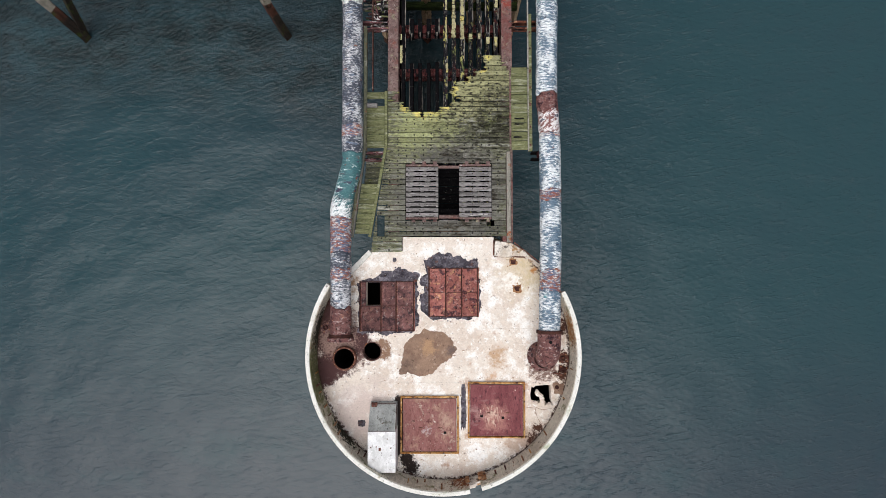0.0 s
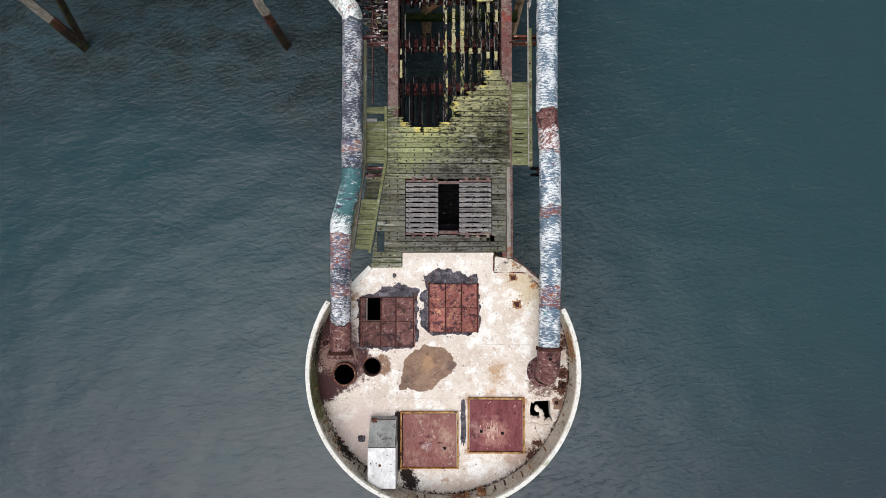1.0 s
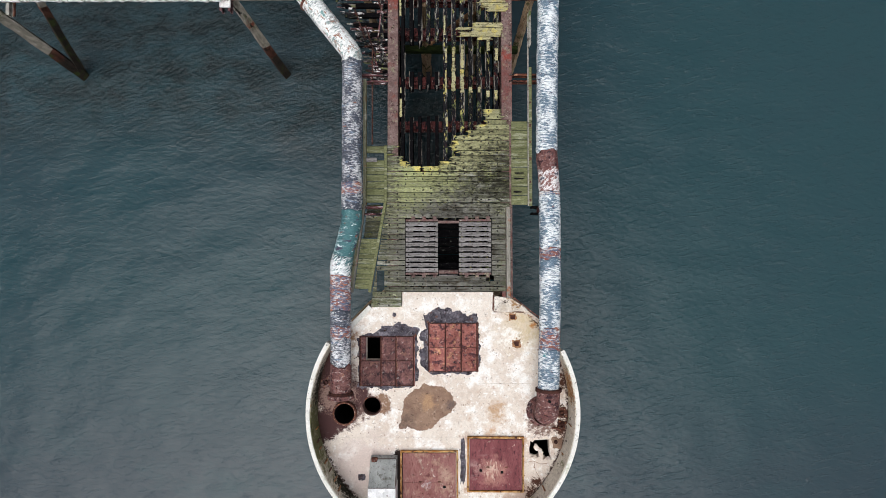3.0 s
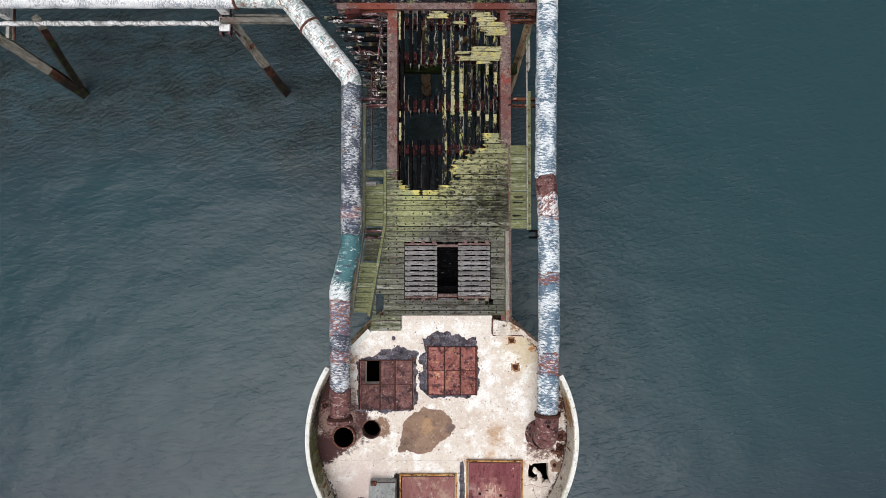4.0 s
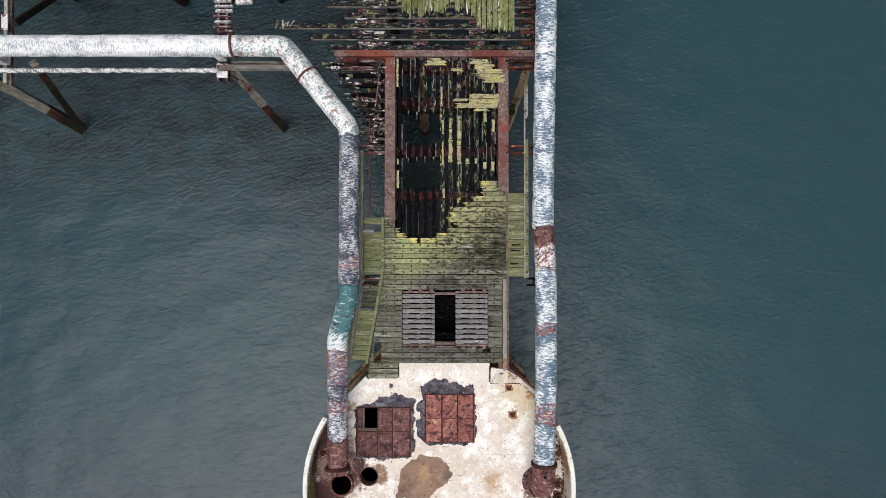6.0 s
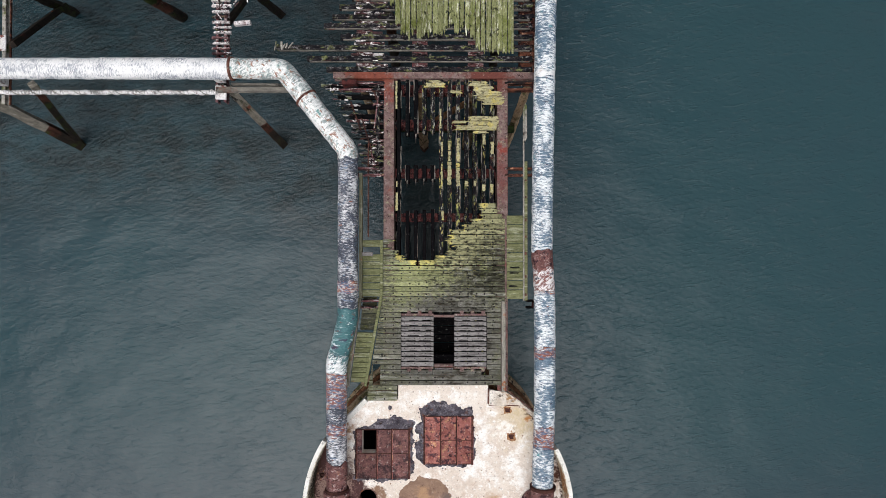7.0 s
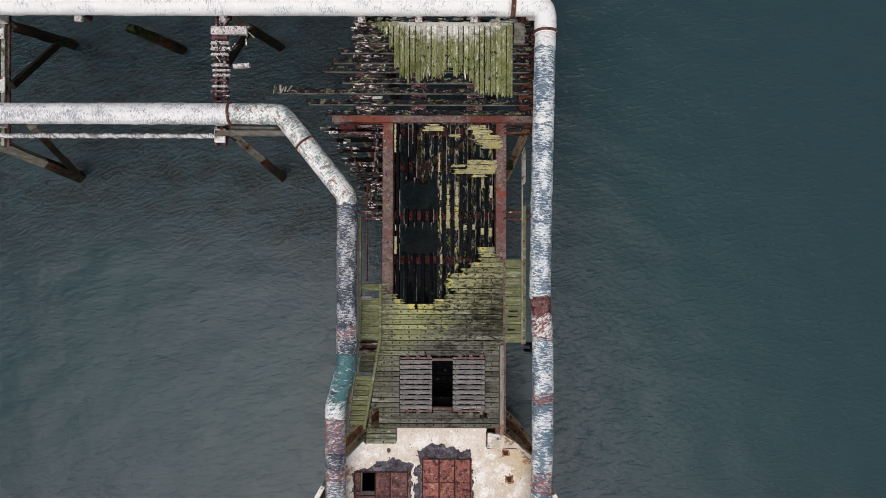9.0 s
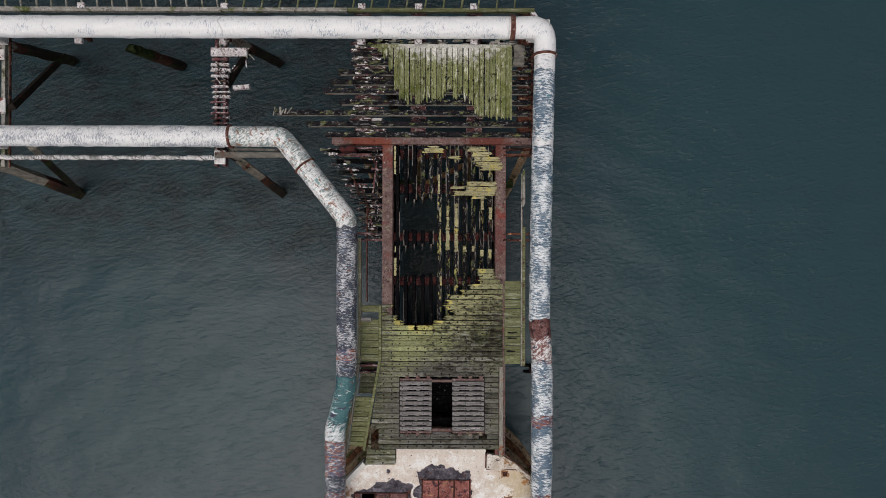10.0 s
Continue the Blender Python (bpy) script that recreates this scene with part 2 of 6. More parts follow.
hatch_plum = surface("faded_plum_sheet", (0.150, 0.045, 0.052), (0.225, 0.078, 0.084), 1.4, (3, 0.6, 1), layers=(
    ((0.34, 0.20, 0.19), 0.9, (1, 2.2, 1), 0.56, 0.68, 3), ((0.66, 0.55, 0.44), 4.5, (1.5, 1, 1), 0.645, 0.68, 2), ((0.085, 0.028, 0.035), 5.0, (2, 0.8, 1), 0.55, 0.64, 8)), rough=0.6, bump=0.4, grime=0.35, speck=0.4,
    where=[((0.70, 0.56, 0.45), (1.5, -6.25, 5.87), (0.1, 0.85), 5.0, 0.64, 0.72, (4, 0.9, 1)), ((0.40, 0.20, 0.17), (1.6, -6.3, 5.87), (0.3, 1.2), 4.0, 0.55, 0.85)])
edge_rust = surface("orange_rusted_frame", (0.30, 0.115, 0.030), (0.58, 0.36, 0.15), 4.0, layers=(((0.07, 0.028, 0.018), 5.0, ONE, 0.545, 0.60, 2), ((0.74, 0.60, 0.40), 6.0, ONE, 0.60, 0.66, 6)), rough=0.85, bump=0.8)
steel_red = surface("red_oxide_steel", (0.115, 0.070, 0.066), (0.215, 0.150, 0.140), 4.5, layers=(
    ((0.18, 0.062, 0.052), 1.6, ONE, 0.56, 0.66, 2), ((0.26, 0.24, 0.165), 5.0, ONE, 0.565, 0.62, 5), ((0.045, 0.02, 0.02), 8.0, ONE, 0.58, 0.63, 1), ((0.46, 0.42, 0.38), 10.0, ONE, 0.635, 0.67, 8)), rough=0.75, bump=0.6, speck=0.7,
    where=[((0.23, 0.050, 0.038), (2.12, 8.4, 5.9), (0.1, 1.2), 6.0, 0.66, 0.80), ((0.15, 0.058, 0.054), (2.12, 7.4, 5.9), (0.3, 2.2), 5.0, 0.58, 0.80), ((0.18, 0.055, 0.045), (-1.95, 10.4, 5.9), (0.1, 1.0), 5.0, 0.60, 0.74), ((0.19, 0.060, 0.042), (-2.6, 11.1, 5.9), (0.4, 1.7), 5.0, 0.48, 0.66), ((0.13, 0.045, 0.036), (1.6, 11.1, 5.9), (0.4, 1.9), 5.0, 0.52, 0.68)])
steel_dark = surface("wet_rusted_steel", (0.040, 0.013, 0.013), (0.095, 0.028, 0.026), 3.0, layers=(((0.24, 0.10, 0.075), 5.0, ONE, 0.60, 0.68, 2), ((0.012, 0.012, 0.014), 3.0, ONE, 0.52, 0.60, 6)), rough=0.7, bump=0.6)
transom_red = surface("red_lead_transom", (0.055, 0.017, 0.017), (0.140, 0.042, 0.040), 5.0, layers=(((0.32, 0.21, 0.20), 9.0, ONE, 0.585, 0.64, 2), ((0.007, 0.007, 0.010), 4.0, (2.2, 1, 1), 0.50, 0.57, 6)), rough=0.7, bump=0.8, speck=0.9)
bearer_flake = surface("flaking_pink_bearer", (0.075, 0.026, 0.028), (0.20, 0.090, 0.095), 4.0, layers=(((0.44, 0.39, 0.39), 10.0, (0.5, 1.4, 1), 0.53, 0.58, 2), ((0.010, 0.010, 0.012), 3.5, (0.5, 1.6, 1), 0.51, 0.57, 6), ((0.22, 0.24, 0.10), 6.0, ONE, 0.62, 0.66, 9)), rough=0.75, bump=0.7, speck=0.8)
bearer_orange = surface("orange_rusted_bearer", (0.040, 0.015, 0.013), (0.17, 0.065, 0.040), 4.5, layers=(((0.45, 0.24, 0.15), 6.0, ONE, 0.58, 0.63, 2), ((0.010, 0.009, 0.010), 3.5, (0.5, 1.6, 1), 0.51, 0.57, 6), ((0.55, 0.50, 0.48), 8.0, ONE, 0.63, 0.66, 9)), rough=0.75, bump=0.7, speck=0.8)
steel_white = surface("flaking_white_steel", (0.62, 0.60, 0.59), (0.78, 0.77, 0.77), 3.0, layers=(((0.17, 0.055, 0.04), 4.0, ONE, 0.55, 0.60, 2), ((0.22, 0.20, 0.20), 6.0, ONE, 0.57, 0.64, 6)), rough=0.6, bump=0.5)
scrap_mix = surface("flaking_mixed_scrap", (0.030, 0.020, 0.022), (0.105, 0.045, 0.045), 4.0, layers=(((0.78, 0.75, 0.75), 4.0, ONE, 0.51, 0.56, 2), ((0.03, 0.028, 0.03), 3.0, ONE, 0.52, 0.58, 6), ((0.30, 0.30, 0.12), 3.0, ONE, 0.60, 0.65, 9)), rough=0.7, bump=0.6, vary=0.4, speck=0.8)
scrap_white = surface("pitted_white_scrap", (0.50, 0.46, 0.46), (0.76, 0.73, 0.74), 6.0, layers=(((0.15, 0.075, 0.07), 9.0, ONE, 0.54, 0.60, 2), ((0.04, 0.036, 0.04), 11.0, ONE, 0.56, 0.60, 6)), rough=0.7, bump=0.6, speck=0.9)
cabinet_white = surface("white_cabinet_sheet", (0.56, 0.56, 0.56), (0.78, 0.78, 0.79), 2.6, (1.4, 0.8, 1), layers=(((0.40, 0.38, 0.37), 6.0, ONE, 0.58, 0.66, 2), ((0.86, 0.86, 0.87), 3.0, ONE, 0.56, 0.62, 9), ((0.20, 0.09, 0.07), 9.0, ONE, 0.66, 0.69, 5)), rough=0.6, bump=0.4, grime=0.14, speck=0.4)
cabinet_grey = surface("weathered_grey_sheet", (0.30, 0.31, 0.30), (0.46, 0.47, 0.46), 2.0, (2, 0.8, 1), layers=(((0.16, 0.16, 0.14), 4.0, ONE, 0.58, 0.66, 2), ((0.10, 0.04, 0.025), 6.0, ONE, 0.61, 0.65, 5)), rough=0.6, bump=0.4, grime=0.3, speck=0.7)
# near-black colour standing in for the shade inside holes, bores and slots
black_void = surface("painted_hole_darkness", (0.008, 0.008, 0.009), (0.012, 0.012, 0.012), 4.0, rough=0.9, grime=0)

GRAIN = (0.8, 14, 14)
deck_wood = surface("mossy_deck_timber", (0.062, 0.066, 0.040), (0.160, 0.160, 0.112), 2.4, GRAIN, layers=(
    ((0.27, 0.27, 0.24), 1.3, (0.6, 6, 6), 0.53, 0.62, -3), ((0.098, 0.108, 0.042), 0.8, ONE, 0.49, 0.62, 5), ((0.33, 0.34, 0.22), 5.0, (1, 2, 1), 0.59, 0.64, 3), ((0.018, 0.017, 0.014), 3.4, (0.9, 2.0, 1), 0.585, 0.62, 8),
    ((0.25, 0.265, 0.085), 4.0, (1, 3, 1), 0.60, 0.65, 2), ((0.030, 0.028, 0.022), 1.9, (0.8, 2.6, 1), 0.55, 0.68, 23), ((0.36, 0.36, 0.31), 14.0, (0.7, 2.0, 1), 0.63, 0.67, 29)), rough=0.85, bump=0.6, bump_scale=6, bump_stretch=GRAIN, depth=0.008, vary=0.30, grime=0.5, grime_scale=9, speck=0.75,
    where=[((0.26, 0.275, 0.135), (-0.8, 3.7, 5.9), (0.6, 2.3), 10.0, 0.48, 0.70, (0.7, 2.0, 1)), ((0.150, 0.146, 0.130), (0.1, 1.5, 5.9), (1.3, 3.4), 5.0, 0.42, 0.72), ((0.29, 0.285, 0.155), (0.3, 6.3, 5.9), (0.9, 4.6), 11.0, 0.51, 0.65), ((0.40, 0.37, 0.13), (-0.7, 5.0, 5.9), (0.5, 1.9), 14.0, 0.63, 0.68), *[((0.54, 0.47, 0.15), (cx, cy, 5.9), (0.02, 0.38), 15.0, 0.52, 0.60) for cx, cy in ((-1.65, 5.2), (-1.55, 4.60), (-1.05, 4.42), (-0.55, 4.52), (-0.05, 4.68), (0.25, 4.95), (0.25, 5.30), (0.65, 5.66), (1.25, 6.0), (1.45, 6.45))],
           ((0.026, 0.025, 0.017), (1.75, 4.3, 5.9), (0.7, 2.3), 5.0, 0.62, 0.92, (0.6, 1.5, 1)), ((0.022, 0.021, 0.015), (1.0, 4.2, 5.9), (1.5, 4.0), 8.0, 0.72, 0.92, (0.6, 1.6, 1)), ((0.040, 0.034, 0.024), (0.3, 1.6, 5.9), (1.4, 3.2), 6.0, 0.66, 0.92, (0.5, 1.8, 1))])
moss_wood = surface("green_moss_timber", (0.108, 0.118, 0.056), (0.200, 0.208, 0.108), 2.0, GRAIN, layers=(
    ((0.33, 0.34, 0.24), 1.5, (0.6, 4, 4), 0.54, 0.64, -3), ((0.055, 0.060, 0.026), 2.5, (1, 3, 1), 0.57, 0.66, 5), ((0.20, 0.08, 0.03), 2.0, ONE, 0.64, 0.69, 9)), rough=0.85, bump=0.6, bump_scale=6, bump_stretch=GRAIN, depth=0.008, vary=0.18, grime=0.5, grime_scale=9, speck=0.6)
grey_wood = surface("bleached_grey_timber", (0.140, 0.132, 0.130), (0.265, 0.25, 0.248), 2.2, GRAIN, layers=(
    ((0.10, 0.095, 0.09), 2.0, (0.6, 6, 6), 0.55, 0.64, -3), ((0.45, 0.43, 0.42), 2.0, (0.7, 6, 6), 0.60, 0.66, -8)), rough=0.8, bump=0.6, bump_scale=6, bump_stretch=GRAIN, depth=0.008, vary=0.16, grime=0.5, grime_scale=9, speck=0.7)
kerb_wood = surface("rust_stained_kerb_timber", (0.19, 0.18, 0.15), (0.32, 0.30, 0.27), 2.2, (6, 1, 6), layers=(
    ((0.26, 0.085, 0.035), 1.6, ONE, 0.56, 0.62, 3), ((0.60, 0.56, 0.50), 3.0, ONE, 0.62, 0.66, 8), ((0.06, 0.055, 0.045), 3.5, ONE, 0.58, 0.65, 5)), rough=0.85, bump=0.5)
fascia_wood = surface("rust_spotted_green_timber", (0.125, 0.128, 0.075), (0.27, 0.26, 0.185), 2.4, (8, 1, 8), layers=(((0.36, 0.13, 0.045), 2.2, ONE, 0.57, 0.63, 3), ((0.42, 0.40, 0.33), 3.0, ONE, 0.58, 0.64, 8), ((0.05, 0.045, 0.035), 3.5, ONE, 0.58, 0.65, 5)), rough=0.85, bump=0.5, speck=0.7)
long_wood = surface("green_bleached_timber", (0.120, 0.132, 0.052), (0.255, 0.265, 0.130), 2.2, (14, 0.8, 14), layers=(
    ((0.105, 0.120, 0.032), 0.9, ONE, 0.49, 0.60, 5), ((0.50, 0.50, 0.40), 3.0, (3, 0.7, 1), 0.55, 0.63, -4), ((0.028, 0.030, 0.016), 4.2, (1.5, 1, 1), 0.575, 0.62, 8), ((0.028, 0.030, 0.016), 1.6, (9, 0.5, 1), 0.60, 0.65, -8)), rough=0.85, bump=0.6, bump_scale=6,
    bump_stretch=(14, 0.8, 14), depth=0.008, vary=0.20, grime=0.6, grime_scale=12, speck=0.8, where=[((0.60, 0.59, 0.55), (0.3, 18.2, 5.9), (3.5, 5.2), 5.0, 0.44, 0.60)])
yellow_wood = surface("lichened_timber", (0.31, 0.285, 0.15), (0.46, 0.425, 0.255), 2.0, GRAIN, layers=(
    ((0.15, 0.13, 0.07), 4.0, (1, 4, 1), 0.53, 0.59, -3), ((0.50, 0.42, 0.13), 3.4, ONE, 0.53, 0.61, 5), ((0.03, 0.03, 0.02), 6.0, ONE, 0.60, 0.64, 8)), rough=0.85, bump=0.5, bump_scale=6, bump_stretch=GRAIN, depth=0.008, vary=0.15, speck=0.9)
black_wood = surface("black_wet_timber", (0.005, 0.005, 0.007), (0.016, 0.015, 0.017), 2.5, (8, 2, 8), layers=(
    ((0.22, 0.22, 0.20), 9.0, (1.5, 0.5, 1), 0.565, 0.61, 3), ((0.34, 0.31, 0.11), 4.0, (1.6, 0.8, 1), 0.575, 0.62, 5), ((0.10, 0.115, 0.045), 3.0, (1.5, 0.8, 1), 0.57, 0.62, 14), ((0.055, 0.018, 0.016), 2.0, ONE, 0.60, 0.67, 9)), rough=0.8, bump=0.6, vary=0.3, speck=0.5, specular=0.0)
black_wood_x = surface("black_mossy_timber", (0.006, 0.006, 0.009), (0.024, 0.022, 0.024), 2.5, (2, 8, 8), layers=(
    ((0.20, 0.195, 0.19), 9.0, (0.6, 1.3, 1), 0.55, 0.62, 3), ((0.15, 0.165, 0.070), 5.0, (0.6, 1.2, 1), 0.55, 0.63, 5), ((0.06, 0.022, 0.020), 4.0, ONE, 0.61, 0.66, 9), ((0.008, 0.008, 0.010), 6.0, (0.6, 1.2, 1), 0.56, 0.60, 21)), rough=0.8, bump=0.8, vary=0.3, speck=0.45, specular=0.0)
black_bare = surface("near_black_tone", (0.003, 0.003, 0.004), (0.008, 0.0075, 0.008), 3.0, (3, 3, 3), layers=(((0.10, 0.10, 0.09), 11.0, ONE, 0.61, 0.66, 3),), rough=0.8, bump=0.6, specular=0.0)
brown_wood = surface("brown_brace_timber", (0.19, 0.095, 0.045), (0.38, 0.225, 0.130), 3.0, (3, 3, 1), layers=(((0.045, 0.055, 0.018), 1.5, ONE, 0.54, 0.62, 2),), rough=0.8, bump=0.5)
tan_wood = surface("bleached_tan_timber", (0.26, 0.165, 0.095), (0.46, 0.345, 0.235), 3.0, (5, 5, 0.6), layers=(((0.06, 0.065, 0.022), 1.5, ONE, 0.56, 0.63, 2), ((0.06, 0.035, 0.025), 4.0, (3, 3, 0.6), 0.58, 0.63, 6)), rough=0.8, bump=0.5, speck=0.5)
rubbing_wood = surface("mossy_brown_rubbing_timber", (0.20, 0.135, 0.080), (0.46, 0.35, 0.24), 4.0, layers=(((0.050, 0.062, 0.022), 2.2, ONE, 0.52, 0.60, 2), ((0.36, 0.30, 0.23), 5.0, ONE, 0.60, 0.66, 6), ((0.015, 0.012, 0.010), 5.0, ONE, 0.56, 0.62, 9)), rough=0.85, bump=0.7)
rust_timber = surface("rust_brown_split_timber", (0.075, 0.034, 0.018), (0.20, 0.095, 0.050), 6.0, layers=(((0.42, 0.24, 0.14), 7.0, ONE, 0.58, 0.64, 2), ((0.02, 0.016, 0.012), 5.0, ONE, 0.55, 0.62, 5)), rough=0.85, bump=0.7)
tide_wood = surface("red_brown_tide_band", (0.035, 0.018, 0.014), (0.11, 0.048, 0.034), 3.0, (3, 3, 1), layers=(((0.34, 0.24, 0.19), 5.0, ONE, 0.61, 0.66, 6), ((0.010, 0.009, 0.008), 3.0, ONE, 0.55, 0.61, 2), ((0.05, 0.065, 0.02), 2.0, ONE, 0.60, 0.66, 9)), rough=0.75, bump=0.9, bump_scale=10, depth=0.03)
weed_moss = surface("green_weed_timber", (0.012, 0.018, 0.008), (0.035, 0.050, 0.016), 3.0, (1, 4, 4), layers=(((0.05, 0.075, 0.018), 3.0, ONE, 0.58, 0.64, 2),), rough=0.8, bump=0.7)
weed_wood = surface("weedy_pile_foot", (0.014, 0.013, 0.012), (0.040, 0.030, 0.024), 3.0, (3, 3, 1), layers=(
    ((0.040, 0.055, 0.016), 1.6, ONE, 0.54, 0.62, 2), ((0.16, 0.05, 0.035), 1.8, ONE, 0.60, 0.66, 12)), rough=0.6, bump=0.9, bump_scale=10, depth=0.03)
pile_wood = surface("bleached_pile", (0.15, 0.135, 0.11), (0.34, 0.31, 0.26), 3.0, (4, 4, 0.6), layers=(
    ((0.045, 0.060, 0.018), 1.2, ONE, 0.56, 0.62, 2), ((0.52, 0.48, 0.43), 2.6, (3, 3, 0.5), 0.58, 0.63, 6), ((0.16, 0.050, 0.030), 1.5, ONE, 0.62, 0.67, 12), ((0.010, 0.010, 0.009), 1.8, (2, 2, 0.7), 0.57, 0.62, 17)), rough=0.7, bump=0.7, bump_scale=12, speck=0.6)
pale_wood = surface("pale_weathered_timber", (0.26, 0.245, 0.215), (0.44, 0.42, 0.385), 3.0, (2, 2, 2), layers=(((0.11, 0.13, 0.045), 1.6, ONE, 0.52, 0.62, 2), ((0.06, 0.045, 0.04), 4.0, ONE, 0.58, 0.65, 5), ((0.64, 0.63, 0.61), 7.0, ONE, 0.60, 0.65, 9)), rough=0.85, bump=0.6, speck=0.9)
joist_edge = surface("grey_joist_edge", (0.085, 0.080, 0.072), (0.22, 0.205, 0.18), 3.0, (1, 2, 2), layers=(((0.03, 0.028, 0.028), 2.0, ONE, 0.54, 0.62, 5), ((0.14, 0.05, 0.035), 1.5, ONE, 0.58, 0.66, 2)), rough=0.8, bump=0.4)
iron_black = surface("black_iron", (0.010, 0.009, 0.009), (0.02, 0.018, 0.017), 9.0, rough=0.7, grime=0)


def cladding(name, dark_a, dark_b, light, cover, along, extra=(), grime=0.2, size=1.0):
    """Peeling lagging on a pipe: ragged hoops of paint across the axis named by along, in looser and denser stretches. cover: lower is whiter. size: how coarse the flakes are."""
    hoop = {"x": (20.0, 5.0, 5.0), "s": (26.0, 5.5, 6.5), "y": (5.0, 19.0, 5.0), "d": (5.5, 13.5, 5.5)}[along]
    hoop = tuple(v / size for v in hoop)
    loose = {"x": (1.3, 2.2, 2.2), "s": (1.3, 3.0, 3.0), "y": (2.2, 1.5, 2.2), "d": (1.6, 1.6, 1.6)}[along]
    turn = (0, 0, radians({"d": -38, "s": 22, "y": 5}.get(along, 0)))
    m = bpy.data.materials.new(name)
    m.use_nodes = True
    nt = m.node_tree
    b = nt.nodes["Principled BSDF"]
    coord = nt.nodes.new("ShaderNodeTexCoord").outputs["Object"]
    streak = noise_value(nt, coord, 1.0, hoop, 7.0, 0.74, 3.0, turn)
    patchy = noise_value(nt, coord, 1.0, loose, 2.0, 0.5, 8.0)
    both = nt.nodes.new("ShaderNodeMath")
    both.operation = "MULTIPLY_ADD"
    both.inputs[1].default_value = 0.45
    nt.links.new(patchy, both.inputs[0])
    nt.links.new(streak, both.inputs[2])
    height = both.outputs[0]
    fine = noise_value(nt, coord, 1.0, tuple(v * 2.6 for v in hoop), 6.0, 0.7, 11.0, turn)
    dark = blend(nt, ramp_mask(nt, fine, 0.40, 0.62), dark_a, dark_b)
    pale = blend(nt, ramp_mask(nt, noise_value(nt, coord, 1.0, tuple(v * 1.6 for v in hoop), 6.0, 0.7, 21.0, turn), 0.38, 0.56), tuple(v * (1 - grime * 1.6) for v in light), light)
    col = blend(nt, ramp_mask(nt, height, cover + 0.195, cover + 0.275), dark, pale)
    for k, (c, sc, st, lo, hi, sh) in enumerate(extra):
        col = blend(nt, ramp_mask(nt, noise_value(nt, coord, sc, st, 8.0, 0.68, sh + k * 5.3, turn), lo, hi), col, c)
    nt.links.new(col, b.inputs["Base Color"])
    b.inputs["Specular IOR Level"].default_value = 0.55
    r = nt.nodes.new("ShaderNodeMapRange")
    r.inputs["To Min"].default_value, r.inputs["To Max"].default_value = 0.7, 0.3
    nt.links.new(fine, r.inputs["Value"])
    nt.links.new(r.outputs[0], b.inputs["Roughness"])
    bp = nt.nodes.new("ShaderNodeBump")
    bp.inputs["Strength"].default_value, bp.inputs["Distance"].default_value = 0.8, 0.05
    nt.links.new(height, bp.inputs["Height"])
    nt.links.new(bp.outputs[0], b.inputs["Normal"])
    return m


clad_blue = cladding("blue_grey_lagging", (0.060, 0.110, 0.165), (0.17, 0.26, 0.35), (0.90, 0.94, 0.97), 0.495, "y", [((0.26, 0.090, 0.055), 1.0, (4.0, 14.0, 4.0), 0.65, 0.69, 5), ((0.035, 0.045, 0.085), 1.0, (5.0, 15.0, 5.0), 0.585, 0.64, 16), ((0.06, 0.25, 0.29), 1.0, (2.0, 4.0, 2.0), 0.62, 0.68, 2)])
clad_dark = cladding("dark_peeling_lagging", (0.016, 0.022, 0.040), (0.075, 0.090, 0.125), (0.80, 0.81, 0.84), 0.525, "y", [((0.27, 0.095, 0.055), 1.0, (2.2, 6.0, 2.2), 0.64, 0.68, 5), ((0.16, 0.22, 0.31), 1.0, (4.0, 9.0, 4.0), 0.56, 0.62, 12)], size=0.62)
clad_rusty = cladding("rust_streaked_lagging", (0.045, 0.065, 0.13), (0.13, 0.18, 0.28), (0.78, 0.77, 0.77), 0.525, "y", [((0.24, 0.070, 0.045), 1.0, (5.0, 15.0, 5.0), 0.49, 0.56, 5), ((0.50, 0.20, 0.10), 1.0, (8.0, 20.0, 8.0), 0.57, 0.63, 12), ((0.80, 0.74, 0.70), 1.0, (6.0, 18.0, 6.0), 0.58, 0.63, 18), ((0.03, 0.03, 0.06), 1.0, (6.0, 18.0, 6.0), 0.63, 0.67, 24)])
clad_teal = cladding("teal_painted_lagging", (0.022, 0.105, 0.118), (0.075, 0.210, 0.225), (0.56, 0.72, 0.74), 0.565, "y", [((0.045, 0.040, 0.080), 1.0, (3.0, 5.0, 3.0), 0.565, 0.61, 5), ((0.23, 0.07, 0.05), 1.0, (4.0, 6.0, 4.0), 0.60, 0.64, 2), ((0.74, 0.82, 0.83), 1.0, (3.0, 8.0, 3.0), 0.61, 0.65, 8)])
clad_splash = cladding("white_splashed_teal_lagging", (0.020, 0.105, 0.120), (0.07, 0.20, 0.22), (0.90, 0.93, 0.94), 0.46, "d", [((0.25, 0.085, 0.05), 1.0, (3.0, 5.0, 3.0), 0.61, 0.65, 5), ((0.045, 0.045, 0.07), 1.0, (4.0, 6.0, 4.0), 0.61, 0.65, 2)])
clad_bend = cladding("white_splashed_rust_lagging", (0.13, 0.042, 0.040), (0.27, 0.10, 0.08), (0.90, 0.86, 0.86), 0.495, "d", [((0.045, 0.050, 0.085), 1.0, (3.0, 5.0, 3.0), 0.59, 0.63, 5)])
clad_white = cladding("white_lagging", (0.30, 0.34, 0.38), (0.50, 0.54, 0.57), (0.92, 0.92, 0.93), 0.40, "y", [((0.34, 0.12, 0.06), 1.0, (2.5, 6.0, 2.5), 0.65, 0.69, 5)], 0.08)
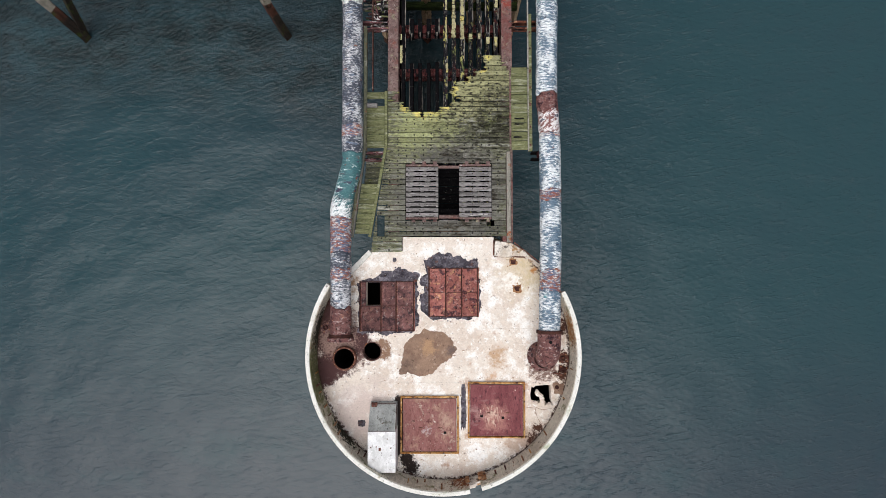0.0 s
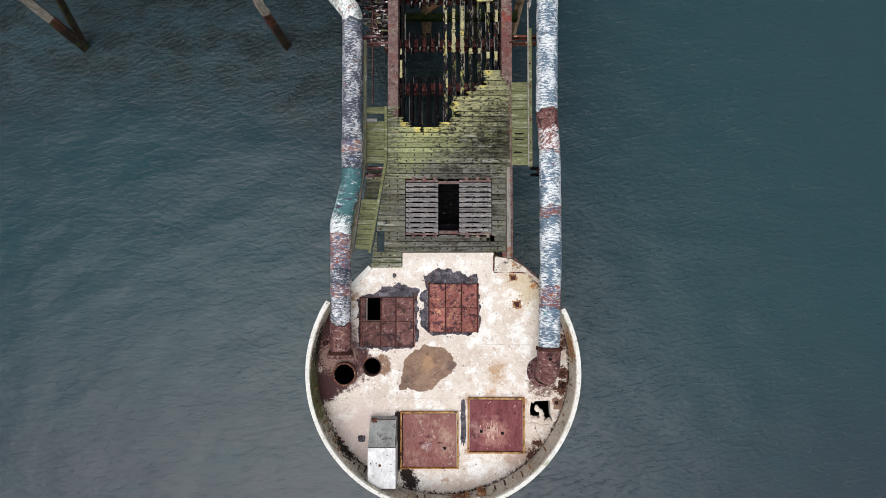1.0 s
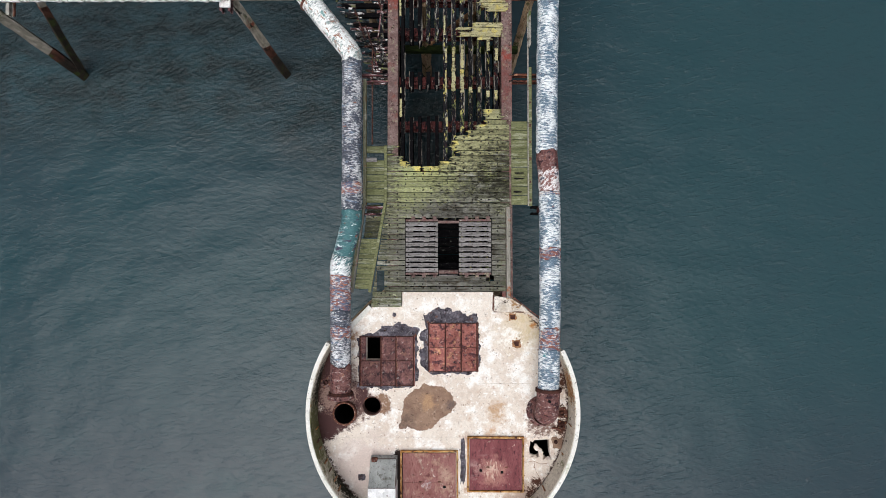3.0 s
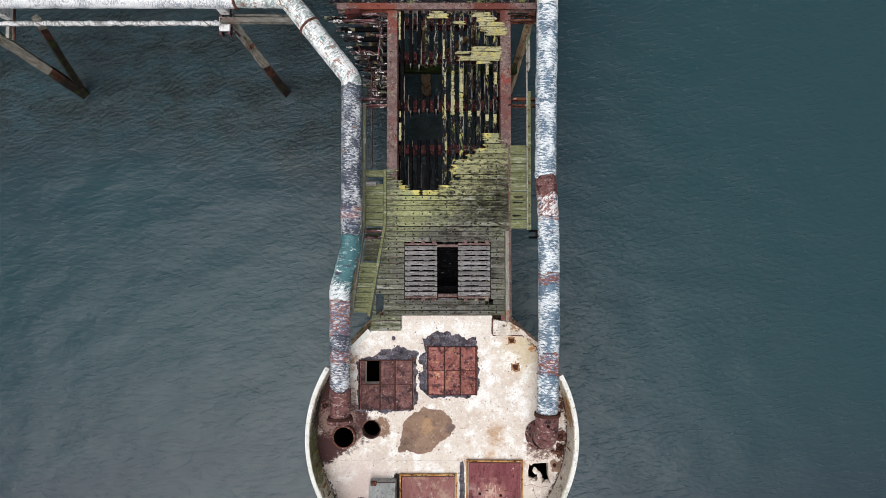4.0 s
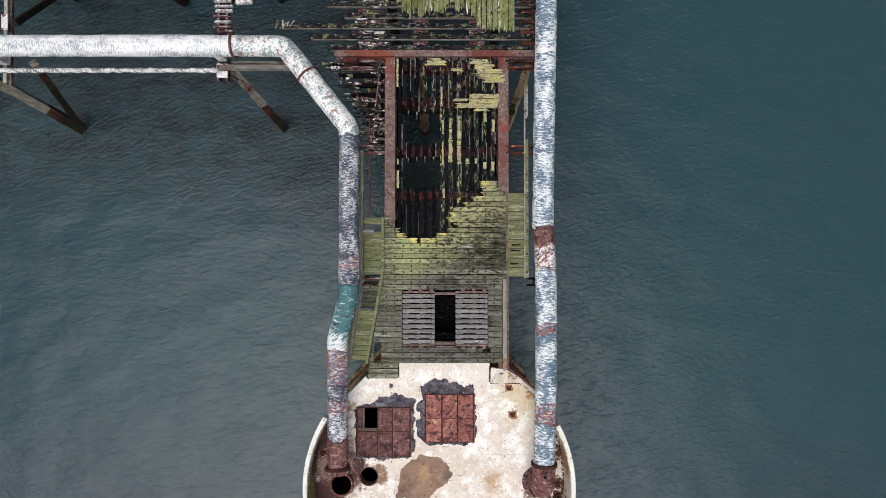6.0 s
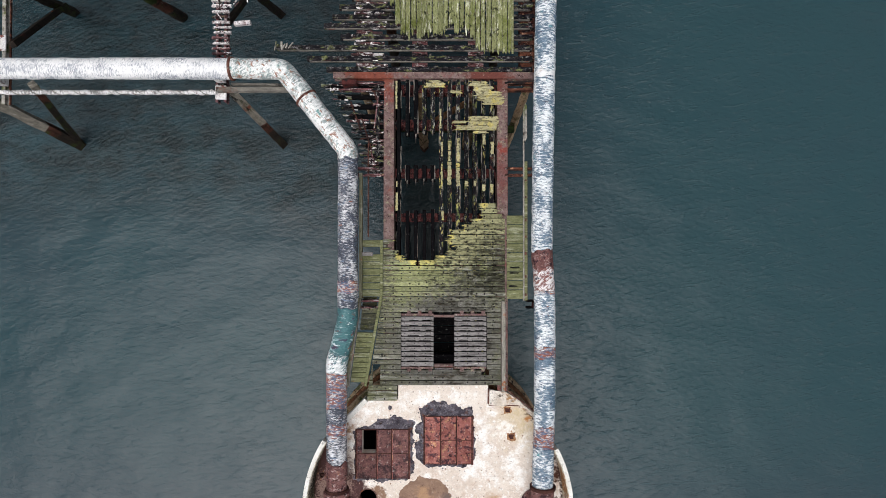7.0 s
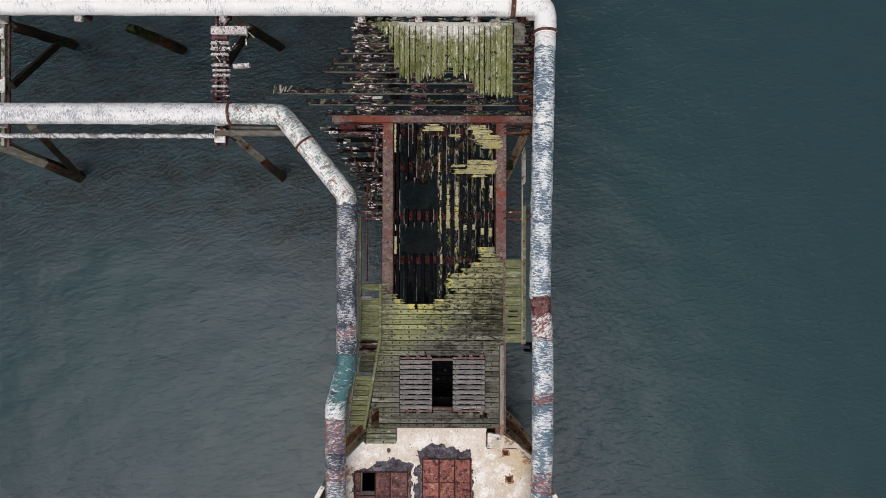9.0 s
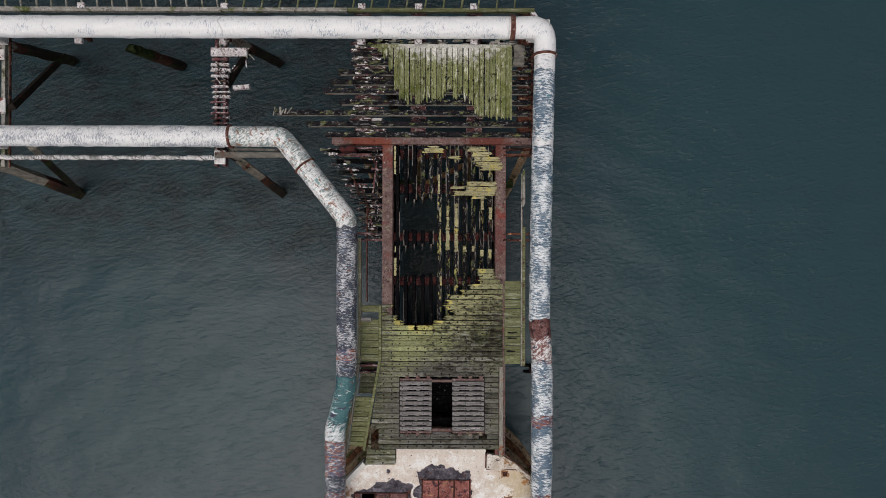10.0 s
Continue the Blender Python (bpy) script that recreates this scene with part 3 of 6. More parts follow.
clad_white_x = cladding("white_lagging_jetty", (0.22, 0.24, 0.29), (0.48, 0.51, 0.57), (0.98, 0.98, 0.985), 0.440, "s", [((0.05, 0.055, 0.08), 1.0, (24.0, 6.0, 8.0), 0.63, 0.67, 5)], 0.10, 0.75)
clad_bright_x = cladding("bright_white_lagging", (0.30, 0.35, 0.44), (0.60, 0.65, 0.71), (0.98, 0.98, 0.985), 0.375, "s", [((0.12, 0.16, 0.23), 1.0, (22.0, 4.0, 6.0), 0.635, 0.67, 5)], 0.04, 0.8)
rope_lagging = cladding("grey_rope_lagging", (0.10, 0.10, 0.10), (0.26, 0.25, 0.25), (0.80, 0.79, 0.80), 0.46, "x", [((0.20, 0.075, 0.05), 2.0, ONE, 0.62, 0.66, 5)])
clad_pale = cladding("pale_teal_lagging", (0.15, 0.21, 0.21), (0.38, 0.45, 0.44), (0.94, 0.95, 0.94), 0.455, "d", [((0.27, 0.115, 0.065), 1.0, (9.0, 3.5, 6.0), 0.55, 0.62, 5), ((0.13, 0.30, 0.29), 1.0, (4.0, 3.0, 4.0), 0.59, 0.66, 2), ((0.06, 0.055, 0.06), 1.0, (7.0, 4.0, 6.0), 0.65, 0.69, 9)], size=0.9)
pipe_primer = surface("rust_brown_pipe_steel", (0.100, 0.042, 0.042), (0.215, 0.108, 0.100), 4.0, layers=(((0.46, 0.36, 0.34), 5.0, (1, 2, 1), 0.57, 0.63, 2), ((0.035, 0.018, 0.024), 4.0, ONE, 0.53, 0.60, 5), ((0.34, 0.15, 0.09), 6.0, ONE, 0.60, 0.65, 9)), rough=0.6, bump=0.8, grime=0.5, speck=0.9)
caisson_wall = surface("streaked_caisson_wall", (0.11, 0.050, 0.030), (0.32, 0.150, 0.078), 1.6, (5, 5, 0.35), layers=(
    ((0.32, 0.17, 0.095), 2.2, (5, 5, 0.3), 0.58, 0.64, 2), ((0.045, 0.055, 0.020), 1.0, (2, 2, 0.4), 0.52, 0.62, 5), ((0.010, 0.009, 0.008), 1.6, (3, 3, 0.4), 0.54, 0.62, 8)), rough=0.8, bump=0.6)
iron_rust = surface("dark_joint_rust", (0.030, 0.015, 0.014), (0.085, 0.036, 0.028), 5.0, rough=0.85, bump=0.6)
flange_rust = surface("rusted_flange", (0.065, 0.027, 0.022), (0.18, 0.080, 0.058), 7.0, layers=(((0.46, 0.37, 0.33), 7.0, ONE, 0.58, 0.64, 2), ((0.025, 0.014, 0.013), 6.0, ONE, 0.56, 0.62, 6)), rough=0.8, bump=0.8, speck=0.7)


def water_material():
    """Silty sea: dull green-grey body, painted darker in the lee for the jetty's dark reflection, a glossy skin, low
    swell and short wavelets, choppier in the lee of the jetty, calmer to the east.
    """
    m = bpy.data.materials.new("sea_water")
    m.use_nodes = True
    nt = m.node_tree
    b = nt.nodes["Principled BSDF"]
    coord = nt.nodes.new("ShaderNodeTexCoord").outputs["Object"]
    axes = nt.nodes.new("ShaderNodeSeparateXYZ")
    nt.links.new(coord, axes.inputs[0])
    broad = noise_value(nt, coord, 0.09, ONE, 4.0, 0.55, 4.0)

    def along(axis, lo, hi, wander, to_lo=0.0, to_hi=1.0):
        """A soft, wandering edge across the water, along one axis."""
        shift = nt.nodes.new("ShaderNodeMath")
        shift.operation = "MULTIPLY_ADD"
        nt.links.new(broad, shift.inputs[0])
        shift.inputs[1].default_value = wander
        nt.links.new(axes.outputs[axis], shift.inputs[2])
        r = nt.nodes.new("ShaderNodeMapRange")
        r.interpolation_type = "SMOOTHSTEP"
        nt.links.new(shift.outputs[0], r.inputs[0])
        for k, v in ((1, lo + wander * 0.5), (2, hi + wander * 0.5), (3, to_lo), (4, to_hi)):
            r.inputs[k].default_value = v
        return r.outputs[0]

    def times(a, c):
        mul = nt.nodes.new("ShaderNodeMath")
        mul.operation = "MULTIPLY"
        nt.links.new(a, mul.inputs[0])
        if isinstance(c, float):
            mul.inputs[1].default_value = c
        else:
            nt.links.new(c, mul.inputs[1])
        return mul.outputs[0]

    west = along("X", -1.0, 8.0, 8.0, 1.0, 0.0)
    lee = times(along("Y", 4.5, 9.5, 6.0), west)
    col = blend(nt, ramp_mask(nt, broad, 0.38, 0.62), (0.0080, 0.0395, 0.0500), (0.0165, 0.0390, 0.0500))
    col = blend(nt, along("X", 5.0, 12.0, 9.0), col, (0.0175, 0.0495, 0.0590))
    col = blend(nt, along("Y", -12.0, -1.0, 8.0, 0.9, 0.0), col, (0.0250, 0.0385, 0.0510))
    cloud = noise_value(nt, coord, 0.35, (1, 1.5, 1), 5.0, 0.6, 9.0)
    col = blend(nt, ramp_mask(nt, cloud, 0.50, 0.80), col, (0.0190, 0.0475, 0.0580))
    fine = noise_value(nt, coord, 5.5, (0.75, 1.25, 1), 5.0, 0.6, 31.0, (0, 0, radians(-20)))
    # the jetty's dark reflection, put into the body colour in uneven patches
    painted_reflection = times(ramp_mask(nt, noise_value(nt, coord, 0.8, (0.7, 1.2, 1), 5.0, 0.65, 23.0), 0.30, 0.62), lee)
    col = blend(nt, times(painted_reflection, 0.92), col, (0.0032, 0.0115, 0.0135))
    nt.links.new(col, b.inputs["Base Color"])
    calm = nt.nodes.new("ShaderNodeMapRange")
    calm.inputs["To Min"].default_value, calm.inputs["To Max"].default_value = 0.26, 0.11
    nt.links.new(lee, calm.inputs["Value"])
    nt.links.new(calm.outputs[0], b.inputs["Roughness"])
    b.inputs["IOR"].default_value, b.inputs["Specular IOR Level"].default_value = 1.333, 0.62
    swell = noise_value(nt, coord, 0.9, (0.8, 1.2, 1), 2.0, 0.5, 1.0, (0, 0, radians(-12)))
    chop = noise_value(nt, coord, 4.2, (0.7, 1.4, 1), 4.0, 0.55, 6.0, (0, 0, radians(14)))
    crest = ramp_mask(nt, noise_value(nt, coord, 3.2, (0.6, 1.9, 1), 5.0, 0.6, 17.0, (0, 0, radians(-16))), 0.54, 0.80)
    normal = None
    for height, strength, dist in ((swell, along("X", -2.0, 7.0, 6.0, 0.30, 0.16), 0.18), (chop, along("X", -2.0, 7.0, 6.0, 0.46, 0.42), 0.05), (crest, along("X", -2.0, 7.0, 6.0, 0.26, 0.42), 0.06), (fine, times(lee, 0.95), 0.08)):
        bp = nt.nodes.new("ShaderNodeBump")
        nt.links.new(strength, bp.inputs["Strength"])
        bp.inputs["Distance"].default_value = dist
        nt.links.new(height, bp.inputs["Height"])
        if normal:
            nt.links.new(normal, bp.inputs["Normal"])
        normal = bp.outputs[0]
    nt.links.new(normal, b.inputs["Normal"])
    return m


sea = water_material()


# ---- mesh helpers ----
def thing(name, label, category, group="", kind="", at=(0, 0, 0)):
    ob = new(name)
    ob.location = at
    return tagged(ob, label, category, group, kind)


def part(name, bm, material, parent=None, label="", smooth=False, kind=""):
    me = bpy.data.meshes.new(name)
    bm.normal_update()
    if smooth:
        for f in bm.faces:
            f.smooth = True
    bm.to_mesh(me)
    bm.free()
    me.materials.append(material)
    ob = new(name, me)
    if parent:
        ob.parent = parent
        ob.matrix_parent_inverse = Matrix.Translation(-parent.location) if parent.parent is None else Matrix()
    return tagged(ob, label, kind=kind)


def box(x0, x1, y0, y1, z0, z1, bevel=0.0, bm=None):
    bm = bm or bmesh.new()
    g = bmesh.ops.create_cube(bm, size=1.0)
    m = Matrix.Translation(((x0 + x1) / 2, (y0 + y1) / 2, (z0 + z1) / 2)) @ Matrix.Diagonal((abs(x1 - x0), abs(y1 - y0), abs(z1 - z0), 1))
    bmesh.ops.transform(bm, matrix=m, verts=g["verts"])
    if bevel:
        es = list({e for v in g["verts"] for e in v.link_edges})
        bmesh.ops.bevel(bm, geom=es, offset=bevel, segments=1, affect="EDGES")
    return bm


def prism(outline, z0, z1, bevel=0.0, bm=None):
    """A flat plate of any outline."""
    bm = bm or bmesh.new()
    low = [bm.verts.new((x, y, z0)) for x, y in outline]
    top = [bm.verts.new((x, y, z1)) for x, y in outline]
    n = len(outline)
    area = sum(outline[i][0] * outline[(i + 1) % n][1] - outline[(i + 1) % n][0] * outline[i][1] for i in range(n))
    if area < 0:
        low.reverse(), top.reverse()
    bm.faces.new(top)
    bm.faces.new(low[::-1])
    for i in range(n):
        bm.faces.new((low[i], low[(i + 1) % n], top[(i + 1) % n], top[i]))
    if bevel:
        es = [e for e in bm.edges if all(v in top for v in e.verts)]
        bmesh.ops.bevel(bm, geom=es, offset=bevel, segments=1, affect="EDGES")
    return bm


def pierced(outer, holes, z0, z1):
    """A plate with openings that go right through."""
    bm = bmesh.new()
    for loop in (outer, *holes):
        vs = [bm.verts.new((x, y, z1)) for x, y in loop]
        for i in range(len(vs)):
            bm.edges.new((vs[i], vs[(i + 1) % len(vs)]))
    bmesh.ops.triangle_fill(bm, use_beauty=True, use_dissolve=False, edges=bm.edges[:])
    if bm.faces and sum(f.normal.z for f in bm.faces) < 0:
        bmesh.ops.reverse_faces(bm, faces=bm.faces[:])
    g = bmesh.ops.extrude_face_region(bm, geom=bm.faces[:])
    low = [v for v in g["geom"] if isinstance(v, bmesh.types.BMVert)]
    for v in low:
        v.co.z = z0
    bmesh.ops.recalc_face_normals(bm, faces=bm.faces[:])
    return bm


def circle(cx, cy, r, n=40, a0=0.0, a1=360.0):
    full = abs(a1 - a0) >= 360
    return [(cx + r * math.cos(radians(a0 + (a1 - a0) * i / (n if full else n - 1))), cy + r * math.sin(radians(a0 + (a1 - a0) * i / (n if full else n - 1)))) for i in range(n)]


def lathe(rings, cx, cy, n=40, bm=None):
    """Rings of (radius, z) turned about an upright axis."""
    bm = bm or bmesh.new()
    loops = [[bm.verts.new((cx + r * math.cos(math.tau * i / n), cy + r * math.sin(math.tau * i / n), z)) for i in range(n)] for r, z in rings]
    for a, b in zip(loops, loops[1:]):
        for i in range(n):
            bm.faces.new((a[i], a[(i + 1) % n], b[(i + 1) % n], b[i]))
    return bm


def sweep(points, radius, n=32, wobble=0.0, caps=True, bm=None, taper=None, seed=0.0):
    """A round tube along points; wobble: the unevenness of its surface in metres."""
    bm = bm or bmesh.new()
    pts = [Vector(p) for p in points]
    side = None
    loops = []
    for i, p in enumerate(pts):
        d = (pts[min(i + 1, len(pts) - 1)] - pts[max(i - 1, 0)]).normalized()
        if side is None:
            side = d.cross(Vector((0, 0, 1)) if abs(d.z) < 0.9 else Vector((1, 0, 0))).normalized()
        side = (side - d * side.dot(d)).normalized()
        up = side.cross(d)
        r = radius if taper is None else radius + (taper - radius) * i / (len(pts) - 1)
        ring = []
        for k in range(n):
            a = math.tau * k / n
            o = side * math.cos(a) + up * math.sin(a)
            rr = r
            if wobble:
                q = p + o * r
                rr += wobble * (noise.noise(q * 2.3 + Vector((seed, 0, 0))) + 0.6 * noise.noise(Vector((q.x * 3, q.y * 3, q.z * 3)) * 2.6))
            ring.append(bm.verts.new(p + o * rr))
        loops.append(ring)
    for a, b in zip(loops, loops[1:]):
        for k in range(n):
            bm.faces.new((a[k], b[k], b[(k + 1) % n], a[(k + 1) % n]))
    if caps:
        bm.faces.new(loops[0])
        bm.faces.new(loops[-1][::-1])
    return bm


def beam_between(a, b, w, h, bevel=0.01, bm=None):
    """A squared timber or bar from a to b, w wide and h deep."""
    bm = bm or bmesh.new()
    a, b = Vector(a), Vector(b)
    g = bmesh.ops.create_cube(bm, size=1.0)
    m = Matrix.Translation((a + b) / 2) @ (b - a).to_track_quat("Y", "Z").to_matrix().to_4x4() @ Matrix.Diagonal((w, (b - a).length, h, 1))
    bmesh.ops.transform(bm, matrix=m, verts=g["verts"])
    if bevel:
        bmesh.ops.bevel(bm, geom=list({e for v in g["verts"] for e in v.link_edges}), offset=bevel, segments=1, affect="EDGES")
    return bm


def i_beam(a, b, w, h, t=0.03):
    """A rolled steel joist from a to b, the top flange's upper face at the points' height."""
    bm = bmesh.new()
    a, b = Vector(a), Vector(b)
    for dz, ww, hh in ((-t / 2, w, t), (-h / 2, t, h - 2 * t), (-h + t / 2, w, t)):
        beam_between(a + Vector((0, 0, dz)), b + Vector((0, 0, dz)), ww, hh, 0.004, bm)
    return bm


def blob(cx, cy, rx, ry, n=46, rough=0.25, seed=0, square=0.0):
    """An uneven outline round a centre; square: 0 is an oval, 1 a rectangle."""
    out = []
    n = max(n, int(80 * (rx + ry)))
    for i in range(n):
        a = math.tau * i / n
        c, s = math.cos(a), math.sin(a)
        k = 1 + square * (1 / max(abs(c), abs(s)) - 1)
        x, y = rx * c * k, ry * s * k
        w = 0.9 * rough * noise.noise(Vector((2.1 * c + seed, 2.1 * s, seed * 1.7)))
        for f, amp in ((3.0, 0.10), (7.0, 0.12), (16.0, 0.045), (34.0, 0.03)):
            w += amp * noise.noise(Vector((x * f + seed, y * f, seed * 0.7))) / max(0.4, (rx + ry) / 2)
        out.append((cx + x * (1 + w), cy + y * (1 + w)))
    return out



# ---- water ----
bm = bmesh.new()
bmesh.ops.create_grid(bm, x_segments=200, y_segments=160, size=1.0)
for v in bm.verts:
    v.co = Vector((v.co.x * 45, v.co.y * 36 + 5, 0))
    v.co.z = 0.05 * noise.noise(Vector((v.co.x * 0.5, v.co.y * 0.9, 0))) + 0.02 * noise.noise(Vector((v.co.x * 1.6, v.co.y * 2.6, 3)))
rim = [e for e in bm.edges if e.is_boundary]
g = bmesh.ops.extrude_edge_only(bm, edges=rim)
for v in g["geom"]:
    if isinstance(v, bmesh.types.BMVert):
        v.co = Vector((v.co.x * 60, (v.co.y - 5) * 60, 0))
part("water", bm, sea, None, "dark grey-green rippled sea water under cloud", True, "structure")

# ---- round concrete platform ----
platform = thing("concrete_platform", "round weathered concrete platform with a white parapet", "platform", kind="structure")
a_left = math.degrees(math.atan2(-1.65 - RY, -4.02 - RX))
a_right = math.degrees(math.atan2(-1.96 - RY, 3.75 - RX))
arc = circle(RX, RY, 4.44, 60, a_left, a_right + 360)
outline = arc + [(3.23, -1.01), (2.30, -0.27), (1.62, -0.27), (1.62, 0.0), (-1.61, 0.0), (-1.61, -0.49), (-2.72, -0.49)]
square_hole = [(-2.89, -1.60), (-2.385, -1.60), (-2.385, -2.41), (-2.89, -2.41)]
broken_hole = [(2.92, -5.25), (2.99, -5.31), (3.05, -5.23), (3.58, -5.20), (3.60, -5.72), (3.67, -5.92), (3.55, -5.98), (3.46, -5.85), (3.37, -5.93), (3.22, -5.80), (3.12, -5.86), (2.98, -5.80), (2.90, -5.85), (2.87, -5.52)]
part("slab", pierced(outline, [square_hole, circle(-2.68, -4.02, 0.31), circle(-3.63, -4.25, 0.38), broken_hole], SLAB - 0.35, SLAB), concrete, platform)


def ring_wall(a0, a1, r0, r1, z0, z1, n):
    outer, inner = circle(RX, RY, r1, n, a0, a1), circle(RX, RY, r0, n, a0, a1)
    return prism(outer + inner[::-1], z0, z1)


gap_a = math.degrees(math.atan2(-8.52 - RY, 0.71 - RX))
gap_b = math.degrees(math.atan2(-8.29 - RY, 1.06 - RX))
for a0, a1, n in ((a_left - 360 + 0 if a_left > 0 else a_left, gap_a, 46), (gap_b, a_right, 40)):
    if a0 < -360:
        a0 += 360
    face = part("parapet_wall", ring_wall(a0, a1, 4.44, 4.57, SLAB - 0.5, RIM - 0.05, n), parapet_side, platform, "stained green and rust-streaked parapet wall")
    part("coping", ring_wall(a0, a1, 4.465, 4.595, RIM - 0.05, RIM, n), coping_paint, face, "white painted coping")
gap_m = gap_a + (gap_b - gap_a) * 0.55
for a0, a1, top in ((gap_a + 0.05, gap_m, 0.74), (gap_m, gap_b - 0.05, 0.62)):
    part("broken_wall", ring_wall(a0, a1, 4.445, 4.56, SLAB - 0.5, SLAB + top, 4), white_block, platform, "broken lower stretch of the parapet wall")
for k, (da, r, w, z) in enumerate(((0.6, 4.39, 0.10, 0.55), (2.0, 4.40, 0.07, 0.66), (-5.5, 4.40, 0.06, 0.5))):
    a = radians(gap_b + da)
    part("rust_lump", prism(blob(RX + r * math.cos(a), RY + r * math.sin(a), w, w * 0.7, 24, 0.35, k * 3.1, 0.4), SLAB + 0.1, SLAB + z, 0.01), rust_stain, platform, "corroded iron stump in the parapet")
part("caisson", lathe([(4.24, SLAB - 0.36), (4.30, SLAB - 0.36), (4.30, 3.0), (4.29, 0.6), (4.31, -3.0)], RX, RY, 96), caisson_wall, platform, "streaked brown caisson wall standing in the water", True)
# unseen black lining, added so the slab holes look dark
part("caisson_lining", lathe([(4.23, SLAB - 0.36), (4.20, 2.0), (0.01, 2.0)], RX, RY, 64), black_void, platform, "added black lining that keeps the slab openings dark")
part("caisson_cap", prism(circle(RX, RY, 4.28, 40, 62, 118), SLAB - 0.40, SLAB - 0.37), weed_wood, platform, "dark cap under the deck edge")
part("edge_kerb", prism([(-4.06, -1.74), (-2.80, -0.45), (-2.68, -0.57), (-3.94, -1.86)], SLAB - 0.3, SLAB + 0.10, 0.01), coping_paint, platform, "white painted kerb")
part("edge_kerb", prism([(3.75, -1.90), (3.26, -0.98), (2.30, -0.25), (2.24, -0.36), (3.18, -1.08), (3.66, -1.96)], SLAB - 0.3, SLAB + 0.06, 0.01), white_block, platform)
part("front_block", prism([(1.64, -0.68), (1.66, -0.12), (1.95, -0.20), (2.25, -0.22), (2.72, -0.52), (2.90, -0.70), (2.4, -0.68), (2.0, -0.72)], SLAB - 0.02, SLAB + 0.09, 0.015), white_block, platform, "broken white concrete edge block")

rusty = [((1.63, -0.70), (2.42, -0.70)), ((2.42, -0.71), (2.92, -0.72)), ((1.61, -0.66), (1.62, -0.10)), ((2.34, -0.20), (3.27, -0.93)), ((3.29, -0.95), (3.74, -1.82))]
for (xa, ya), (xb, yb) in rusty:
    part("edge_angle", beam_between((xa, ya, SLAB + 0.03), (xb, yb, SLAB + 0.03), 0.045, 0.05, 0.004), flange_rust, platform, "corroded steel edge angle")

# patches on the slab
def patch(name, outline, material, label, lift=0.006, holes=(), spots=0):
    """A thin patch on the slab; spots: small splashes of the same stuff round its edge."""
    bm = pierced(outline, holes, SLAB - 0.004, SLAB + lift) if holes else prism(outline, SLAB - 0.004, SLAB + lift)
    pick = random.Random(len(outline) + spots)
    cx, cy = sum(p[0] for p in outline) / len(outline), sum(p[1] for p in outline) / len(outline)
    for k in range(spots):
        x, y = pick.choice(outline)
        far = 1 + pick.uniform(0.01, 0.16) / max(0.2, math.hypot(x - cx, y - cy))
        x, y, r = cx + (x - cx) * far, cy + (y - cy) * far, pick.choice((0.010, 0.014, 0.020, 0.03))
        prism([(x + r * pick.uniform(0.6, 1.3) * math.cos(a), y + r * pick.uniform(0.6, 1.3) * math.sin(a)) for a in (0.1, 0.9, 1.9, 2.8, 3.9, 5.1)], SLAB - 0.004, SLAB + lift * 0.8 + 0.0003 * (k % 7), 0.0, bm)
    return tagged(part(name, bm, material, None), label, "stain")


def frayed(corners, seed=0.0, wide=0.09):
    """An outline through corners with an uneven, lobed edge."""
    out = []
    for (x0, y0), (x1, y1) in zip(corners, corners[1:] + corners[:1]):
        n = max(3, int(math.hypot(x1 - x0, y1 - y0) / 0.035))
        for k in range(n):
            w = Vector((x0 + (x1 - x0) * k / n, y0 + (y1 - y0) * k / n, seed))
            east = wide * noise.noise(w * 4) + 0.6 * wide * noise.noise(w * 11) + 0.3 * wide * noise.noise(w * 27)
            q = w + Vector((9, 0, 0))
            north = wide * noise.noise(q * 4) + 0.6 * wide * noise.noise(q * 11) + 0.3 * wide * noise.noise(q * 27)
            out.append((w.x + east, w.y + north))
    return out


patch("tar_patch", frayed([(-3.20, -1.60), (-2.75, -1.46), (-2.46, -1.36), (-2.30, -1.20), (-1.98, -1.18), (-1.80, -1.02), (-1.60, -1.14), (-1.28, -1.24), (-1.04, -1.32), (-1.10, -1.62), (-1.00, -1.95), (-1.10, -2.35), (-1.02, -2.75), (-1.06, -3.20), (-1.30, -3.38), (-2.20, -3.40), (-3.22, -3.36), (-3.14, -2.5)], 3.0), tar, "ragged black tar round dark rusted deck plates", holes=[square_hole], spots=14)
patch("tar_patch", frayed([(-0.80, -1.10), (-0.84, -0.84), (-0.55, -0.62), (-0.35, -0.54), (0.06, -0.58), (0.22, -0.72), (0.45, -0.66), (0.72, -0.84), (1.00, -0.72), (1.12, -0.98), (1.10, -1.7), (1.16, -2.3), (1.12, -2.74), (0.70, -2.90), (0.1, -2.86), (-0.5, -2.90), (-0.82, -2.74), (-0.98, -2.45), (-1.02, -2.10), (-0.84, -1.90), (-1.00, -1.62), (-0.94, -1.38), (-0.76, -1.28)], 8.0), tar, "ragged grey-black tar round rusted deck plates", 0.008, spots=14)
silt = [(-1.72, -4.78), (-1.60, -4.20), (-1.52, -3.75), (-1.15, -3.42), (-0.75, -3.22), (-0.42, -3.35), (0.0, -3.45), (0.18, -3.72), (0.30, -3.95), (0.12, -4.30), (-0.25, -4.45), (-0.45, -4.72), (-0.80, -4.88), (-1.25, -4.84)]
patch("silt_patch", frayed(silt), mud, "dried brown silt patch on pale concrete", spots=14)
